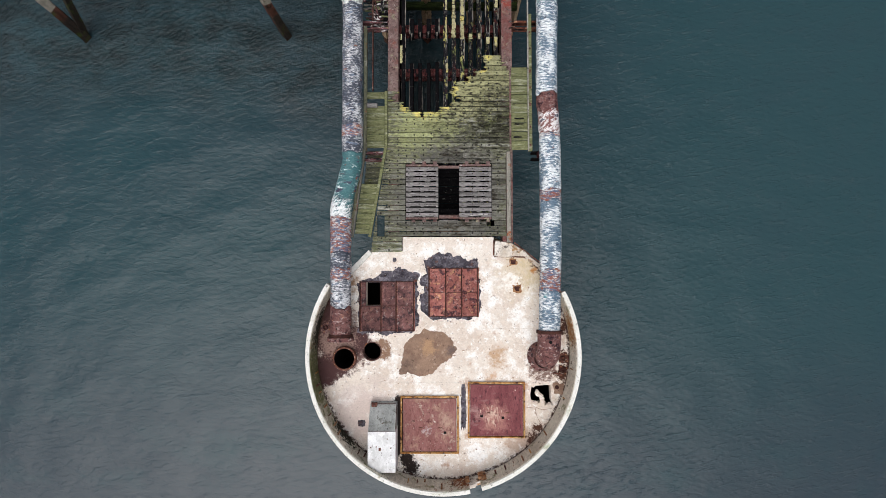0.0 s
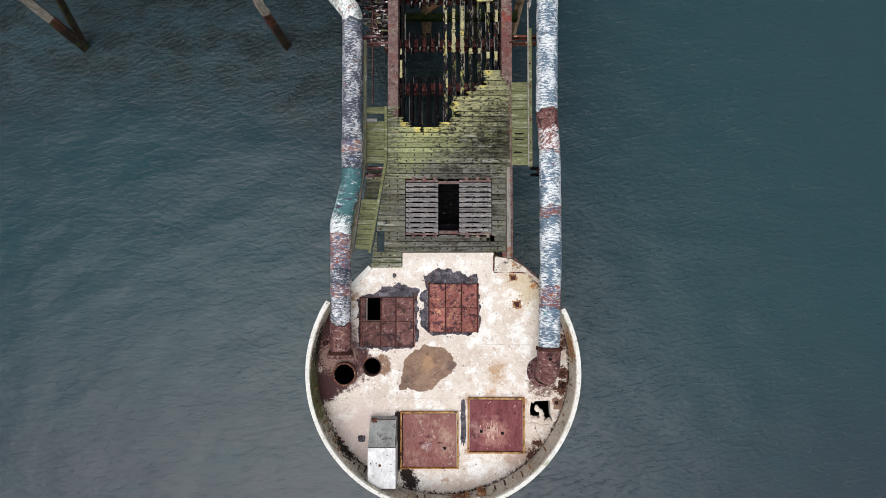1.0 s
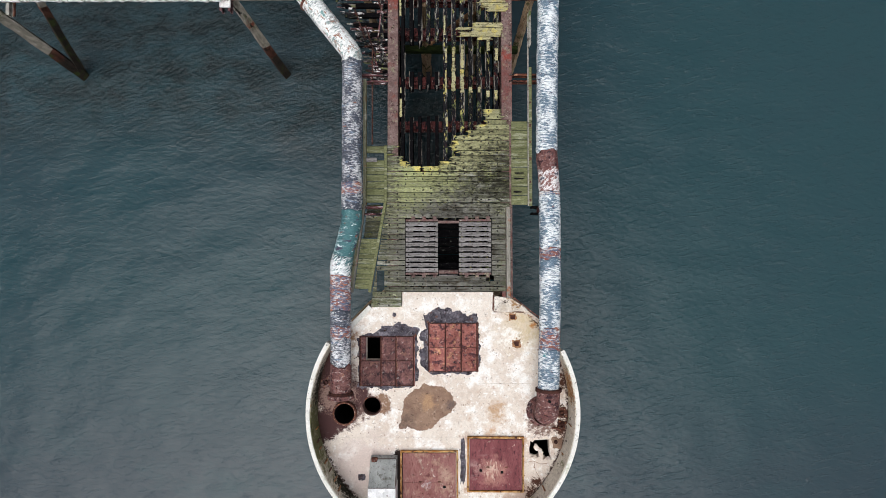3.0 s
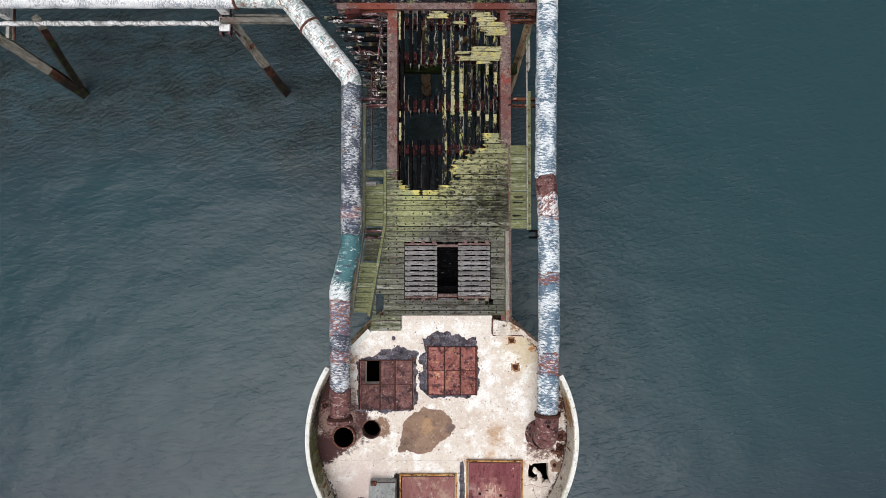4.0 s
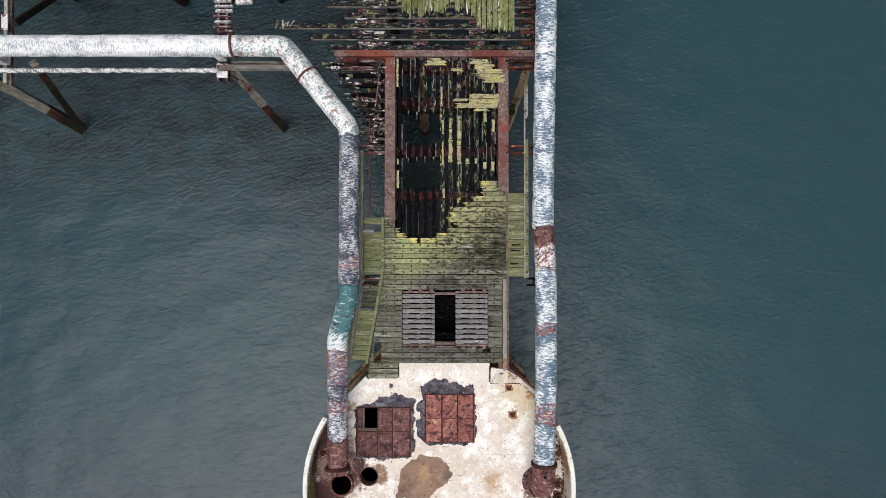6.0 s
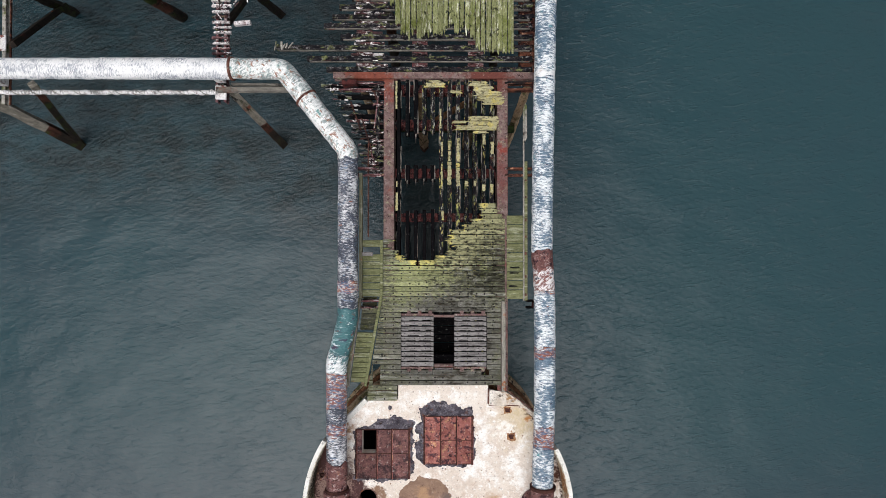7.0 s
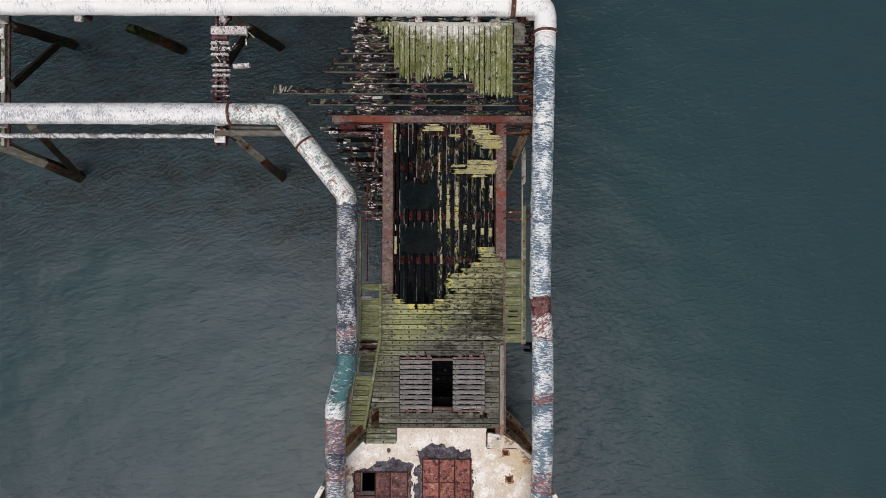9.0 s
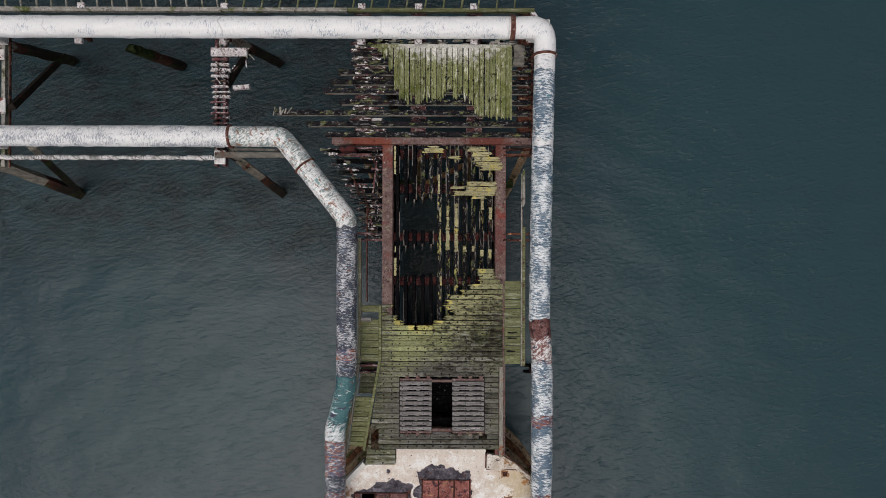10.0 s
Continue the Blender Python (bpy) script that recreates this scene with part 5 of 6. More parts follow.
def deck_hatch(x0, x1):
    t = thing("timber_hatch", "grey slatted timber hatch cover with red edge straps", "hatch", "timber hatches", at=((x0 + x1) / 2, 1.6, DECK))
    n = 10
    d = (2.50 - 0.70) / n
    for i in range(n):
        ya, yb = 0.70 + i * d, 0.70 + (i + 1) * d - 0.030
        o = [(x0, ya + 0.02), (x0 + 0.12, ya)]
        a = x0 + rnd.uniform(0.12, 0.3)
        while a < x1 - 0.25:
            b = min(a + rnd.uniform(0.25, 0.5), x1 - 0.08)
            o += [(a, ya), (a + 0.01, ya + 0.03), (b, ya + 0.03), (b + 0.01, ya)]
            a = b + rnd.uniform(0.08, 0.2)
        o += [(x1, ya), (x1, yb), (x0, yb)]
        part("slat", prism(o, DECK - 0.02, DECK + 0.035, 0.004), grey_wood, t)
    for y in (0.62, 2.505):
        part("strap", box(x0, x1, y, y + 0.07, DECK - 0.02, DECK + 0.04, 0.006), steel_red, t, "red steel edge strap")
    for k in range(3):
        x = x0 + 0.2 + k * 0.38
        part("lug", box(x, x + 0.13, 2.575, 2.68, DECK + 0.005, DECK + 0.035, 0.006), steel_red, t, "red steel lug")
        part("lug", box(x, x + 0.13, 0.52, 0.615, DECK + 0.005, DECK + 0.03, 0.006), steel_red, t, "red steel lug")
    bm = bmesh.new()
    for i in range(n):
        for x in (x0 + 0.1, x0 + 0.47, x0 + 0.85, x1 - 0.12):
            bmesh.ops.create_cone(bm, cap_ends=True, segments=6, radius1=0.02, radius2=0.016, depth=0.02, matrix=Matrix.Translation((x, 0.80 + i * d, DECK + 0.036)))
    part("bolt_heads", bm, iron_black, t, "dark iron bolt heads", kind="stuff")


deck_hatch(-1.48, -0.34)
deck_hatch(0.40, 1.54)
t = thing("hatch_trimmer", "red steel trimmer bars across the open deck hole", "steel bar")
part("bar", box(-0.34, 0.40, 2.44, 2.53, DECK - 0.12, DECK + 0.02, 0.008), steel_red, t)
part("bar", sweep([(-0.32, 0.72, DECK - 0.06), (0.38, 0.72, DECK - 0.06)], 0.07, 14), steel_red, t, "", True)
part("rod", sweep([(-0.30, 0.575, DECK - 0.10), (0.36, 0.575, DECK - 0.10)], 0.04, 12), scrap_white, t, "pale flaking rod", True)

# curved rubbing timbers round the caisson
for z, r1, material, text in ((2.05, 4.62, rubbing_wood, "weathered brown and green rubbing timber ring"), (3.45, 4.54, rust_timber, "rust-stained middle rubbing timber ring"), (4.75, 4.50, rubbing_wood, "weathered brown upper rubbing timber ring")):
    t = thing("rubbing_timber", text, "fender", "rubbing timbers", at=(RX, RY, z))
    for k in range(8):
        part("timber", ring_wall(22 + 17 * k, 22 + 17 * k + 16.8, 4.30, r1 + 0.02 * (k % 2), z - 0.30, z - 0.02 * (k % 3), 10), material, t)

# timber kerbs along the deck
t = thing("timber_kerb", "weathered timber kerb along the deck edge", "kerb", "timber kerbs")
part("timber", beam_between((2.145, 3.02, DECK + 0.01), (2.15, -0.20, DECK + 0.01), 0.14, 0.16), kerb_wood, t)
t = thing("timber_kerb", "mossy timber kerb along the slanting deck edge", "kerb", "timber kerbs")
part("timber", beam_between((-2.20, 3.20, DECK + 0.03), (-2.76, 0.0, DECK + 0.03), 0.10, 0.08), moss_wood, t)
part("timber", beam_between((-2.19, 3.20, DECK + 0.03), (-2.19, 5.2, DECK + 0.03), 0.10, 0.10), moss_wood, t)

# side walkways
side = thing("side_walkway", "green mossy plank walkway beside the deck", "walkway", "side walkways")
n = 8
for i in range(n):
    y0 = 3.18 + i * (5.2 - 3.18) / n
    if i == 6:
        continue
    plank(-2.88, -2.25, y0, y0 + 0.235, DECK - 0.01, 0.05, moss_wood, side, rnd=rnd)
part("post_stub", box(-2.88, -2.5, 4.62, 4.76, DECK - 0.02, DECK + 0.08, 0.01), grey_wood, side, "short grey timber block")
for i in range(10):
    k0, k1 = i / 10, (i + 0.94) / 10
    xa, ya = -3.06 + (-3.30 + 3.06) * k0, 1.90 - 1.78 * k0
    xb, yb = -3.06 + (-3.30 + 3.06) * k1, 1.90 - 1.78 * k1
    part("plank", prism([(xa, ya), (xb, yb), (xb + 0.57, yb - 0.02), (xa + 0.57, ya - 0.02)], DECK - 0.08, DECK - 0.03, 0.006), moss_wood, side)
for i in range(6):
    y0 = 1.95 + i * 0.2
    plank(-3.0 + i * 0.02, -2.40, y0, y0 + 0.185, DECK - 0.35, 0.05, deck_wood, side, rnd=rnd)
part("fascia", beam_between((-2.98, 3.10, DECK - 0.02), (-3.42, 0.0, DECK - 0.02), 0.13, 0.25), fascia_wood, side, "green timber edge with rusted strap")
part("strap", beam_between((-2.93, 3.10, DECK + 0.11), (-3.35, 0.0, DECK + 0.11), 0.055, 0.03), kerb_wood, side, "rust-spotted strap")
part("fascia", box(-3.0, -2.89, 3.1, 7.6, DECK - 0.2, DECK - 0.02, 0.01), fascia_wood, side)

side = thing("side_walkway", "green mossy plank walkway with a white edge rail", "walkway", "side walkways")
n = 9
for i in range(n):
    y0 = 3.10 + i * (6.09 - 3.10) / n
    plank(2.27, 2.86, y0, y0 + 0.312, DECK + 0.0, 0.05, moss_wood, side, rnd=rnd)
part("edge_board", box(2.87, 3.0, 3.05, 8.0, DECK - 0.1, DECK + 0.06, 0.01), moss_wood, side)
part("edge_board", prism([(2.88, 8.82), (2.94, 8.74), (2.99, 8.86), (2.985, 10.0), (2.93, 10.08), (2.89, 9.95)], DECK - 0.1, DECK + 0.04), pale_wood, side, "broken pale edge board")
part("edge_rail", box(2.84, 2.885, 3.05, 9.9, DECK + 0.02, DECK + 0.11, 0.008), pale_wood, side, "thin pale mossy rail")

for x, y0, y1, z in ((2.935, 3.2, 7.9, DECK + 0.06),):
    y = y0
    while y < y1:
        part("bolt", box(x - 0.03, x + 0.03, y, y + rnd.uniform(0.06, 0.13), z - 0.01, z + 0.012, 0.004), flange_rust, side, "rusted bolt plate")
        y += rnd.uniform(0.55, 0.9)
for x, y in ((2.55, 4.02), (2.55, 4.22), (2.52, 3.55)):
    part("slot", prism(blob(x, y, 0.17, 0.028, 30, 0.25, y, 0.3), DECK - 0.01, DECK + 0.0075), black_void, side, "rotted black slot in a plank")

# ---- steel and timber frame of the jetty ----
# added black planks on hangers, standing in for the shade below the opening
low = thing("added_dark_planking", "added black planks that keep the deck opening dark", "planks")
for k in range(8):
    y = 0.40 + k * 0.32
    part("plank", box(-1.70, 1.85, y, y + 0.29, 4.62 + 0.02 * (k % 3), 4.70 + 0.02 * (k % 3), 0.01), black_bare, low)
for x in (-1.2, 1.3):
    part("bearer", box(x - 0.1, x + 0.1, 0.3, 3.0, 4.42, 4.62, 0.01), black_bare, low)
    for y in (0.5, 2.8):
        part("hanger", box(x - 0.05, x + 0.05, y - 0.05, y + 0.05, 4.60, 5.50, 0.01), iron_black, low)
fr = thing("jetty_frame", "rusted red steel and black timber frame of the jetty", "jetty frame", kind="structure")
part("main_beam", i_beam((-1.95, -0.2, DECK - 0.06), (-1.95, 10.97, DECK - 0.06), 0.37, 0.70), steel_red, fr, "pinkish red steel main beam")
part("main_beam", i_beam((2.12, -0.2, DECK - 0.06), (2.12, 10.97, DECK - 0.06), 0.37, 0.70), steel_red, fr, "pinkish red steel main beam")
part("head_beam", i_beam((-3.93, 11.075, DECK + 0.05), (3.25, 11.075, DECK + 0.05), 0.23, 0.35), steel_red, fr, "long red steel head beam")
# the southern two transoms are coloured near-black for the shade below the deck
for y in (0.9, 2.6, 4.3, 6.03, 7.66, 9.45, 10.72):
    part("transom", i_beam((-1.76, y, 5.50), (1.93, y, 5.50), 0.29, 0.50), transom_red if y > 4 else black_bare, fr, "rusted red steel transom, blackened for shade under the deck")
part("cross_timber", beam_between((-0.55, 0.92, 5.25), (0.60, 0.90, 5.25), 0.14, 0.14), rust_timber, fr, "rust-brown timber across the opening")
for y in (2.9, 7.65, 10.72):
    for x0, x1 in ((-3.75, -2.1), (2.2 if y > 3 else 2.98, 3.75)):
        for dy in (-0.115, 0.115):
            part("bracket_beam", i_beam((x0, y + dy, 5.85), (x1, y + dy, 5.85), 0.075, 0.28), bearer_flake if x0 < 0 else black_bare if y < 3 else bearer_orange, fr, "rusted bracket channel under the pipe")
        xs = -3.3 if x0 < 0 else 3.42
        part("saddle", box(xs - 0.26, xs + 0.26, y - 0.09, y + 0.09, 5.85, 6.34, 0.02), steel_dark, fr, "pipe saddle")
for i in range(12):
    x = -1.59 + i * 0.3027
    y1 = 10.95
    runs = [(2.56 if -0.5 < x < 0.45 else 0.03, y1)]
    if x < -0.2:
        runs = [(0.03, 0.6 if x > -1.5 else 4.4), (2.6, 6.28 + rnd.uniform(-0.05, 0.05)), (7.26 + rnd.uniform(-0.08, 0.08), 7.88), (9.00 + rnd.uniform(-0.12, 0.08), y1)]
    if i == 0:
        runs = [(2.6, y1)]
    for ya, yb in runs:
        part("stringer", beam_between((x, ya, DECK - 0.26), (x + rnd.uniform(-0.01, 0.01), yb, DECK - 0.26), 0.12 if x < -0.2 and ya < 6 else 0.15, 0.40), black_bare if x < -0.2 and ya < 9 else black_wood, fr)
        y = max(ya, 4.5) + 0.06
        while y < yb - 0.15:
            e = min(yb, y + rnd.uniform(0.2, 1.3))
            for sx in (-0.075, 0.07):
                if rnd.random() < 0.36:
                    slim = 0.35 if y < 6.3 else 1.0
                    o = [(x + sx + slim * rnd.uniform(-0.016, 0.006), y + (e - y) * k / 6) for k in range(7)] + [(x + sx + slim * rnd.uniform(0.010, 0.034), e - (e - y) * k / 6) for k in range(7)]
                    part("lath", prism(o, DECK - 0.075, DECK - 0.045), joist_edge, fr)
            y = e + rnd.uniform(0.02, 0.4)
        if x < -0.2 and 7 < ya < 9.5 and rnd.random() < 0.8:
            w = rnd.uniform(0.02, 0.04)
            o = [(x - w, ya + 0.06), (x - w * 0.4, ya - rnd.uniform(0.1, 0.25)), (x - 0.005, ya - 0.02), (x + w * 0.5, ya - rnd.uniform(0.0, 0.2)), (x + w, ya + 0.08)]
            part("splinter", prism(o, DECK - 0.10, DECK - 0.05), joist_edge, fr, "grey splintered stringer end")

# added board walls that block sidelight, so the bay water stays dark
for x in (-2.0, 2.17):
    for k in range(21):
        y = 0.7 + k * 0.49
        part("sheet_pile", box(x - 0.07, x + 0.07, y, y + 0.44, 0.4 - 0.05 * (k % 3), 5.12, 0.01), black_bare, fr, "added black upright board shading the water under the bay")

# leftover planks over the open bay
def ragged(x0, x1, y0, y1, z, material, parent, rough=0.10):
    """A torn piece of board with frayed, uneven ends."""
    o = []
    n = 4
    for i in range(n + 1):
        o.append((x1 + rnd.uniform(-rough, rough), y0 + (y1 - y0) * i / n))
    for i in range(1, 5):
        o.append((x1 + (x0 - x1) * i / 5, y1 + rnd.uniform(-0.018, 0.004)))
    for i in range(n + 1):
        o.append((x0 + rnd.uniform(-rough, rough), y1 + (y0 - y1) * i / n))
    for i in range(1, 5):
        o.append((x0 + (x1 - x0) * i / 5, y0 + rnd.uniform(-0.004, 0.018)))
    return part("plank", prism(o, z - 0.045, z, 0.004), material, parent)


left = thing("broken_planks", "broken pale yellow planks remaining on the open frame", "planks")
for x0, x1, y in ((0.98, 1.60, 10.80), (1.08, 1.72, 10.62), (1.12, 2.02, 10.44), (1.26, 2.12, 10.26), (1.42, 2.20, 10.12), (0.95, 1.97, 9.55), (0.38, 0.80, 9.42), (0.88, 1.96, 9.37), (0.43, 1.92, 9.21), (1.14, 1.54, 9.06),
                  (-0.66, 0.0, 10.75), (-0.44, -0.10, 10.86), (0.32, 0.62, 10.50)):
    h = 0.05 if x1 - x0 < 0.5 else 0.085
    ragged(x0, x1, y - h, y + h, DECK - 0.01, yellow_wood, left)
for x, y0, y1, half in ((0.22, 7.18, 7.98, 0.075), (0.22, 8.02, 8.74, 0.05), (0.53, 7.12, 7.95, 0.075), (0.53, 8.0, 8.84, 0.06), (-0.05, 8.2, 8.70, 0.035), (-0.05, 7.12, 7.95, 0.03), (1.46, 8.62, 9.0, 0.06), (1.76, 8.28, 8.72, 0.065),
                       (0.83, 7.12, 7.30, 0.07), (1.14, 7.12, 7.32, 0.05), (1.45, 6.95, 7.18, 0.06), (1.74, 6.88, 7.20, 0.07), (-1.66, 6.25, 6.9, 0.045), (-1.66, 7.1, 7.3, 0.03), (-0.02, 5.9, 6.35, 0.045), (-1.68, 9.9, 10.9, 0.04), (-0.1, 9.2, 9.9, 0.035)):
    y = y0
    while y < y1 - 0.08:
        e = min(y1, y + rnd.uniform(0.3, 0.9))
        n = max(4, int((e - y) / 0.05))
        right = [(x + half * rnd.uniform(0.55, 1.15), y + (e - y) * k / n) for k in range(n + 1)]
        west = [(x - half * rnd.uniform(0.55, 1.15), e - (e - y) * k / n) for k in range(n + 1)]
        part("plank", prism(right + west, DECK - 0.058, DECK - 0.028 - 0.004 * rnd.random()), yellow_wood, left)
        y = e + rnd.uniform(0.01, 0.05)

# torn boards beside the pipe bend
torn = thing("torn_boards", "dark torn board ends beside the pipe bend", "planks")
for i in range(230):
    y = 7.55 + 3.35 * i / 230 + rnd.uniform(-0.05, 0.05)
    reach = lerp_at([(7.5, -2.55), (8.4, -2.85), (9.4, -3.25), (10.1, -3.6), (10.9, -4.3)], y)
    x0 = rnd.uniform(reach - 0.25, -2.35)
    w = rnd.uniform(0.10, 0.75) * (1.5 if i % 3 == 0 else 0.7)
    x1 = min(-2.14, x0 + w)
    d = rnd.uniform(0.012, 0.055)
    if 9.2 < y < 10.8 and x1 > -3.1 + 0.42 * (10.8 - y) - 0.12 and x0 < -2.9 + 0.42 * (10.8 - y) and i % 5:
        continue
    z = 5.72 - rnd.uniform(0, 0.22)
    n = max(3, int((x1 - x0) / 0.09))
    lean = rnd.uniform(-0.14, 0.14)
    o = [(x0 + (x1 - x0) * k / n, y + lean * (x1 - x0) * (k / n - 0.5) - d * rnd.uniform(0.05, 1.2)) for k in range(n + 1)] + [(x1 - (x1 - x0) * k / n, y + lean * (x1 - x0) * (0.5 - k / n) + d * rnd.uniform(0.05, 1.2)) for k in range(n + 1)]
    part("board_end", prism(o, z - 0.05, z), rnd.choice((black_wood_x, black_wood_x, black_bare, scrap_mix, scrap_mix, bearer_flake, scrap_white if w < 0.30 else scrap_mix, joist_edge, moss_wood if w < 0.4 else black_wood_x)), torn)
for i in range(9):
    y = 7.9 + i * 0.36
    part("cross_bearer", beam_between((lerp_at([(7.5, -2.5), (9.4, -3.1), (10.9, -4.2)], y), y, 5.48), (-2.15, y, 5.48), 0.16, 0.16), black_bare, torn)
for xa, ya, xb, yb in ((-3.35, 10.2, -2.95, 9.1), (-2.95, 9.6, -2.6, 8.5), (-2.62, 8.45, -2.42, 7.7), (-2.35, 10.4, -2.5, 9.2), (-3.0, 8.85, -2.3, 8.95), (-2.55, 10.7, -2.35, 10.1), (-2.75, 8.3, -2.45, 7.75)):
    part("rusted_bar", beam_between((xa, ya, 5.70), (xb, yb, 5.66), 0.05, 0.05, 0.004), rnd.choice((bearer_flake, bearer_orange, iron_rust)), torn, "bent flaking steel bar")
part("side_rail", box(-2.72, -2.68, 5.3, 8.75, 5.62, 5.74, 0.006), flange_rust, torn, "thin rusted rail")
part("edge_timber", box(-2.42, -2.30, 8.2, 10.9, 5.45, 5.68, 0.01), black_wood, torn)

# ---- jetty head ----
head = thing("jetty_head", "green plank deck of the jetty head with broken edge", "deck", kind="structure")
n = 25
for i in range(n):
    x = -2.30 + i * (2.50 + 2.30) / n
    w = (2.50 + 2.30) / n - rnd.choice((0.018, 0.028, 0.042))
    low = lerp_at([(-2.4, 14.25), (-2.1, 13.9), (-1.9, 13.4), (-1.65, 12.75), (-1.4, 12.35), (-0.4, 12.45), (0.2, 12.7), (0.9, 12.4), (1.1, 11.95), (1.5, 11.85), (2.5, 11.8)], x) + rnd.uniform(-0.08, 0.12)
    o = [(px, py) for py, px in splinter(low, x, x + w, -1, rnd, 0.6)] + [(x + w, 14.55), (x, 14.55)]
    part("plank", prism(o, DECK - 0.05, DECK + rnd.uniform(-0.008, 0.008)), long_wood, head)
part("edge_timber", prism([(-2.58, 14.47), (-2.40, 14.41), (2.35, 14.41), (2.35, 14.53), (-2.36, 14.55)], DECK + 0.012, DECK + 0.06, 0.008), long_wood, head, "yellow-green mossy edge batten")
rub = random.Random(21)
for k in range(60):
    px, py = rub.uniform(-2.9, 2.6), rub.uniform(14.54, 14.78)
    pw, pd = rub.uniform(0.06, 0.45), rub.uniform(0.015, 0.05)
    o = [(px, py - pd * 0.5), (px + pw * 0.4, py - pd), (px + pw, py + pd * rub.uniform(-0.5, 1.5)), (px + pw * 0.7, py + pd), (px + pw * 0.2, py + pd * 1.3)]
    part("flake", prism(o, DECK - 0.10, DECK - rub.uniform(0.0, 0.05)), rub.choice((scrap_white, pale_wood, black_wood_x, black_bare, long_wood)), head, "splintered pale and black scraps")
block = [(2.55, 13.86), (2.66, 13.78), (2.78, 13.84), (2.88, 13.74), (2.97, 13.9), (2.93, 14.2), (2.98, 14.5), (2.80, 14.56), (2.56, 14.54), (2.59, 14.2)]
part("edge_block", prism(block, DECK - 0.12, DECK - 0.01), joist_edge, head, "grey split timber block")
part("edge_timber", box(2.44, 2.51, 11.85, 14.5, DECK + 0.012, DECK + 0.05, 0.008), moss_wood, head, "green edge batten")
ends = [(11.33, -4.2), (11.72, -4.9), (12.12, -6.0), (12.50, -3.7), (12.90, -4.3), (13.22, -4.0), (13.58, -3.75), (13.92, -3.3), (14.22, -3.2), (14.48, -2.9)]
for y, x0 in ends:
    part("joist", beam_between((x0, y, DECK - 0.15), (3.2, y, DECK - 0.15), 0.17, 0.18), black_wood_x, head, "black mossy joist")
    part("batten", beam_between((x0 + 0.1, y - 0.115, DECK - 0.10), (3.1, y - 0.115, DECK - 0.10), 0.03, 0.10, 0.004), joist_edge, head, "thin grey steel joist edge")
    clods = bmesh.new()
    x = x0 + 0.2
    while x < 3.0:
        w, d = rnd.uniform(0.08, 0.40), rnd.uniform(0.03, 0.10)
        yy = y + rnd.uniform(-0.05, 0.07)
        prism([(x, yy - d * 0.6), (x + w * 0.5, yy - d), (x + w, yy - d * 0.3), (x + w * 0.9, yy + d * 0.8), (x + w * 0.4, yy + d), (x + 0.02, yy + d * 0.5)], DECK - 0.08, DECK - rnd.uniform(0.01, 0.05), 0.0, clods)
        x += w + rnd.uniform(0.05, 0.5)
    part("rotten_wood", clods, black_wood_x, head, "clods of rotten mossy wood", kind="stuff")
    for k in range(7 if y > 12.8 else 3):
        px, py = rnd.uniform(-3.3, -2.3), y + rnd.uniform(-0.12, 0.30)
        pw, pd = rnd.uniform(0.10, 0.40), rnd.uniform(0.015, 0.05)
        o = [(px, py - pd * 0.5), (px + pw * 0.4, py - pd), (px + pw, py - pd * 0.2), (px + pw * 0.8, py + pd * 0.6), (px + pw * 0.3, py + pd), (px - 0.03, py + pd * 0.4)]
        part("flake", prism(o, DECK - 0.12, DECK - 0.05), rnd.choice((scrap_white, scrap_mix, bearer_flake, black_wood_x)), head, "flaked white and rusty scrap")
    part("joist", beam_between((-2.95 - rnd.uniform(0.0, 0.4), y + 0.17, DECK - 0.2), (-2.25 + rnd.uniform(0, 0.3), y + 0.17, DECK - 0.2), 0.10, 0.12), scrap_mix, head)
for x in (-2.88, -0.86, 1.18, 3.05):
    part("bearer", i_beam((x, 11.15, 5.60), (x, 15.9, 5.60), 0.55, 0.4), bearer_flake if x < 2 else bearer_orange, head, "flaking dark red steel bearer")
for i in range(6):
    x = -6.08 + i * 0.12
    part("plank", beam_between((x + rnd.uniform(-0.10, 0.06), 12.16 - rnd.uniform(0.02, 0.17), DECK - 0.03 + 0.01 * i), (x + rnd.uniform(-0.03, 0.10), 12.16 + rnd.uniform(0.04, 0.16), DECK - 0.03), rnd.uniform(0.03, 0.08), 0.05), pale_wood, head)

# ---- side arm of the jetty ----
arm = thing("quay_edge", "weathered timber wale with joists at the outer jetty edge", "jetty frame", kind="structure")
part("wale", box(-26, -7.9, 15.67, 15.83, 5.85, 6.02, 0.015), pale_wood, arm, "pale mossy timber wale")
part("wale", box(-7.88, -3.4, 15.68, 15.82, 5.85, 6.02, 0.015), pale_wood, arm, "pale mossy timber wale")
part("wale", box(-3.38, 3.3, 15.68, 15.82, 5.85, 6.02, 0.015), moss_wood, arm, "green mossy timber wale")
part("wale", box(-26, 3.2, 15.40, 15.62, 5.3, 5.55, 0.015), black_wood_x, arm)
x = -26.0
while x < 3.0:
    bow = 0.10 if x < -8 else -0.07
    pts = [(x + bow * (1 - k / 8) ** 2 * 2.2, 15.92 + 2.4 * (k / 8) ** 1.3, 5.62 - 0.35 * (k / 8)) for k in range(9)]
    part("fender_rib", sweep(pts, 0.030, 8, 0.008, taper=0.055), moss_wood if x > -8 else pale_wood, arm, "curved mossy timber rib", True)
    x += rnd.uniform(0.52, 0.58) if x < -8 else rnd.uniform(0.60, 0.68)
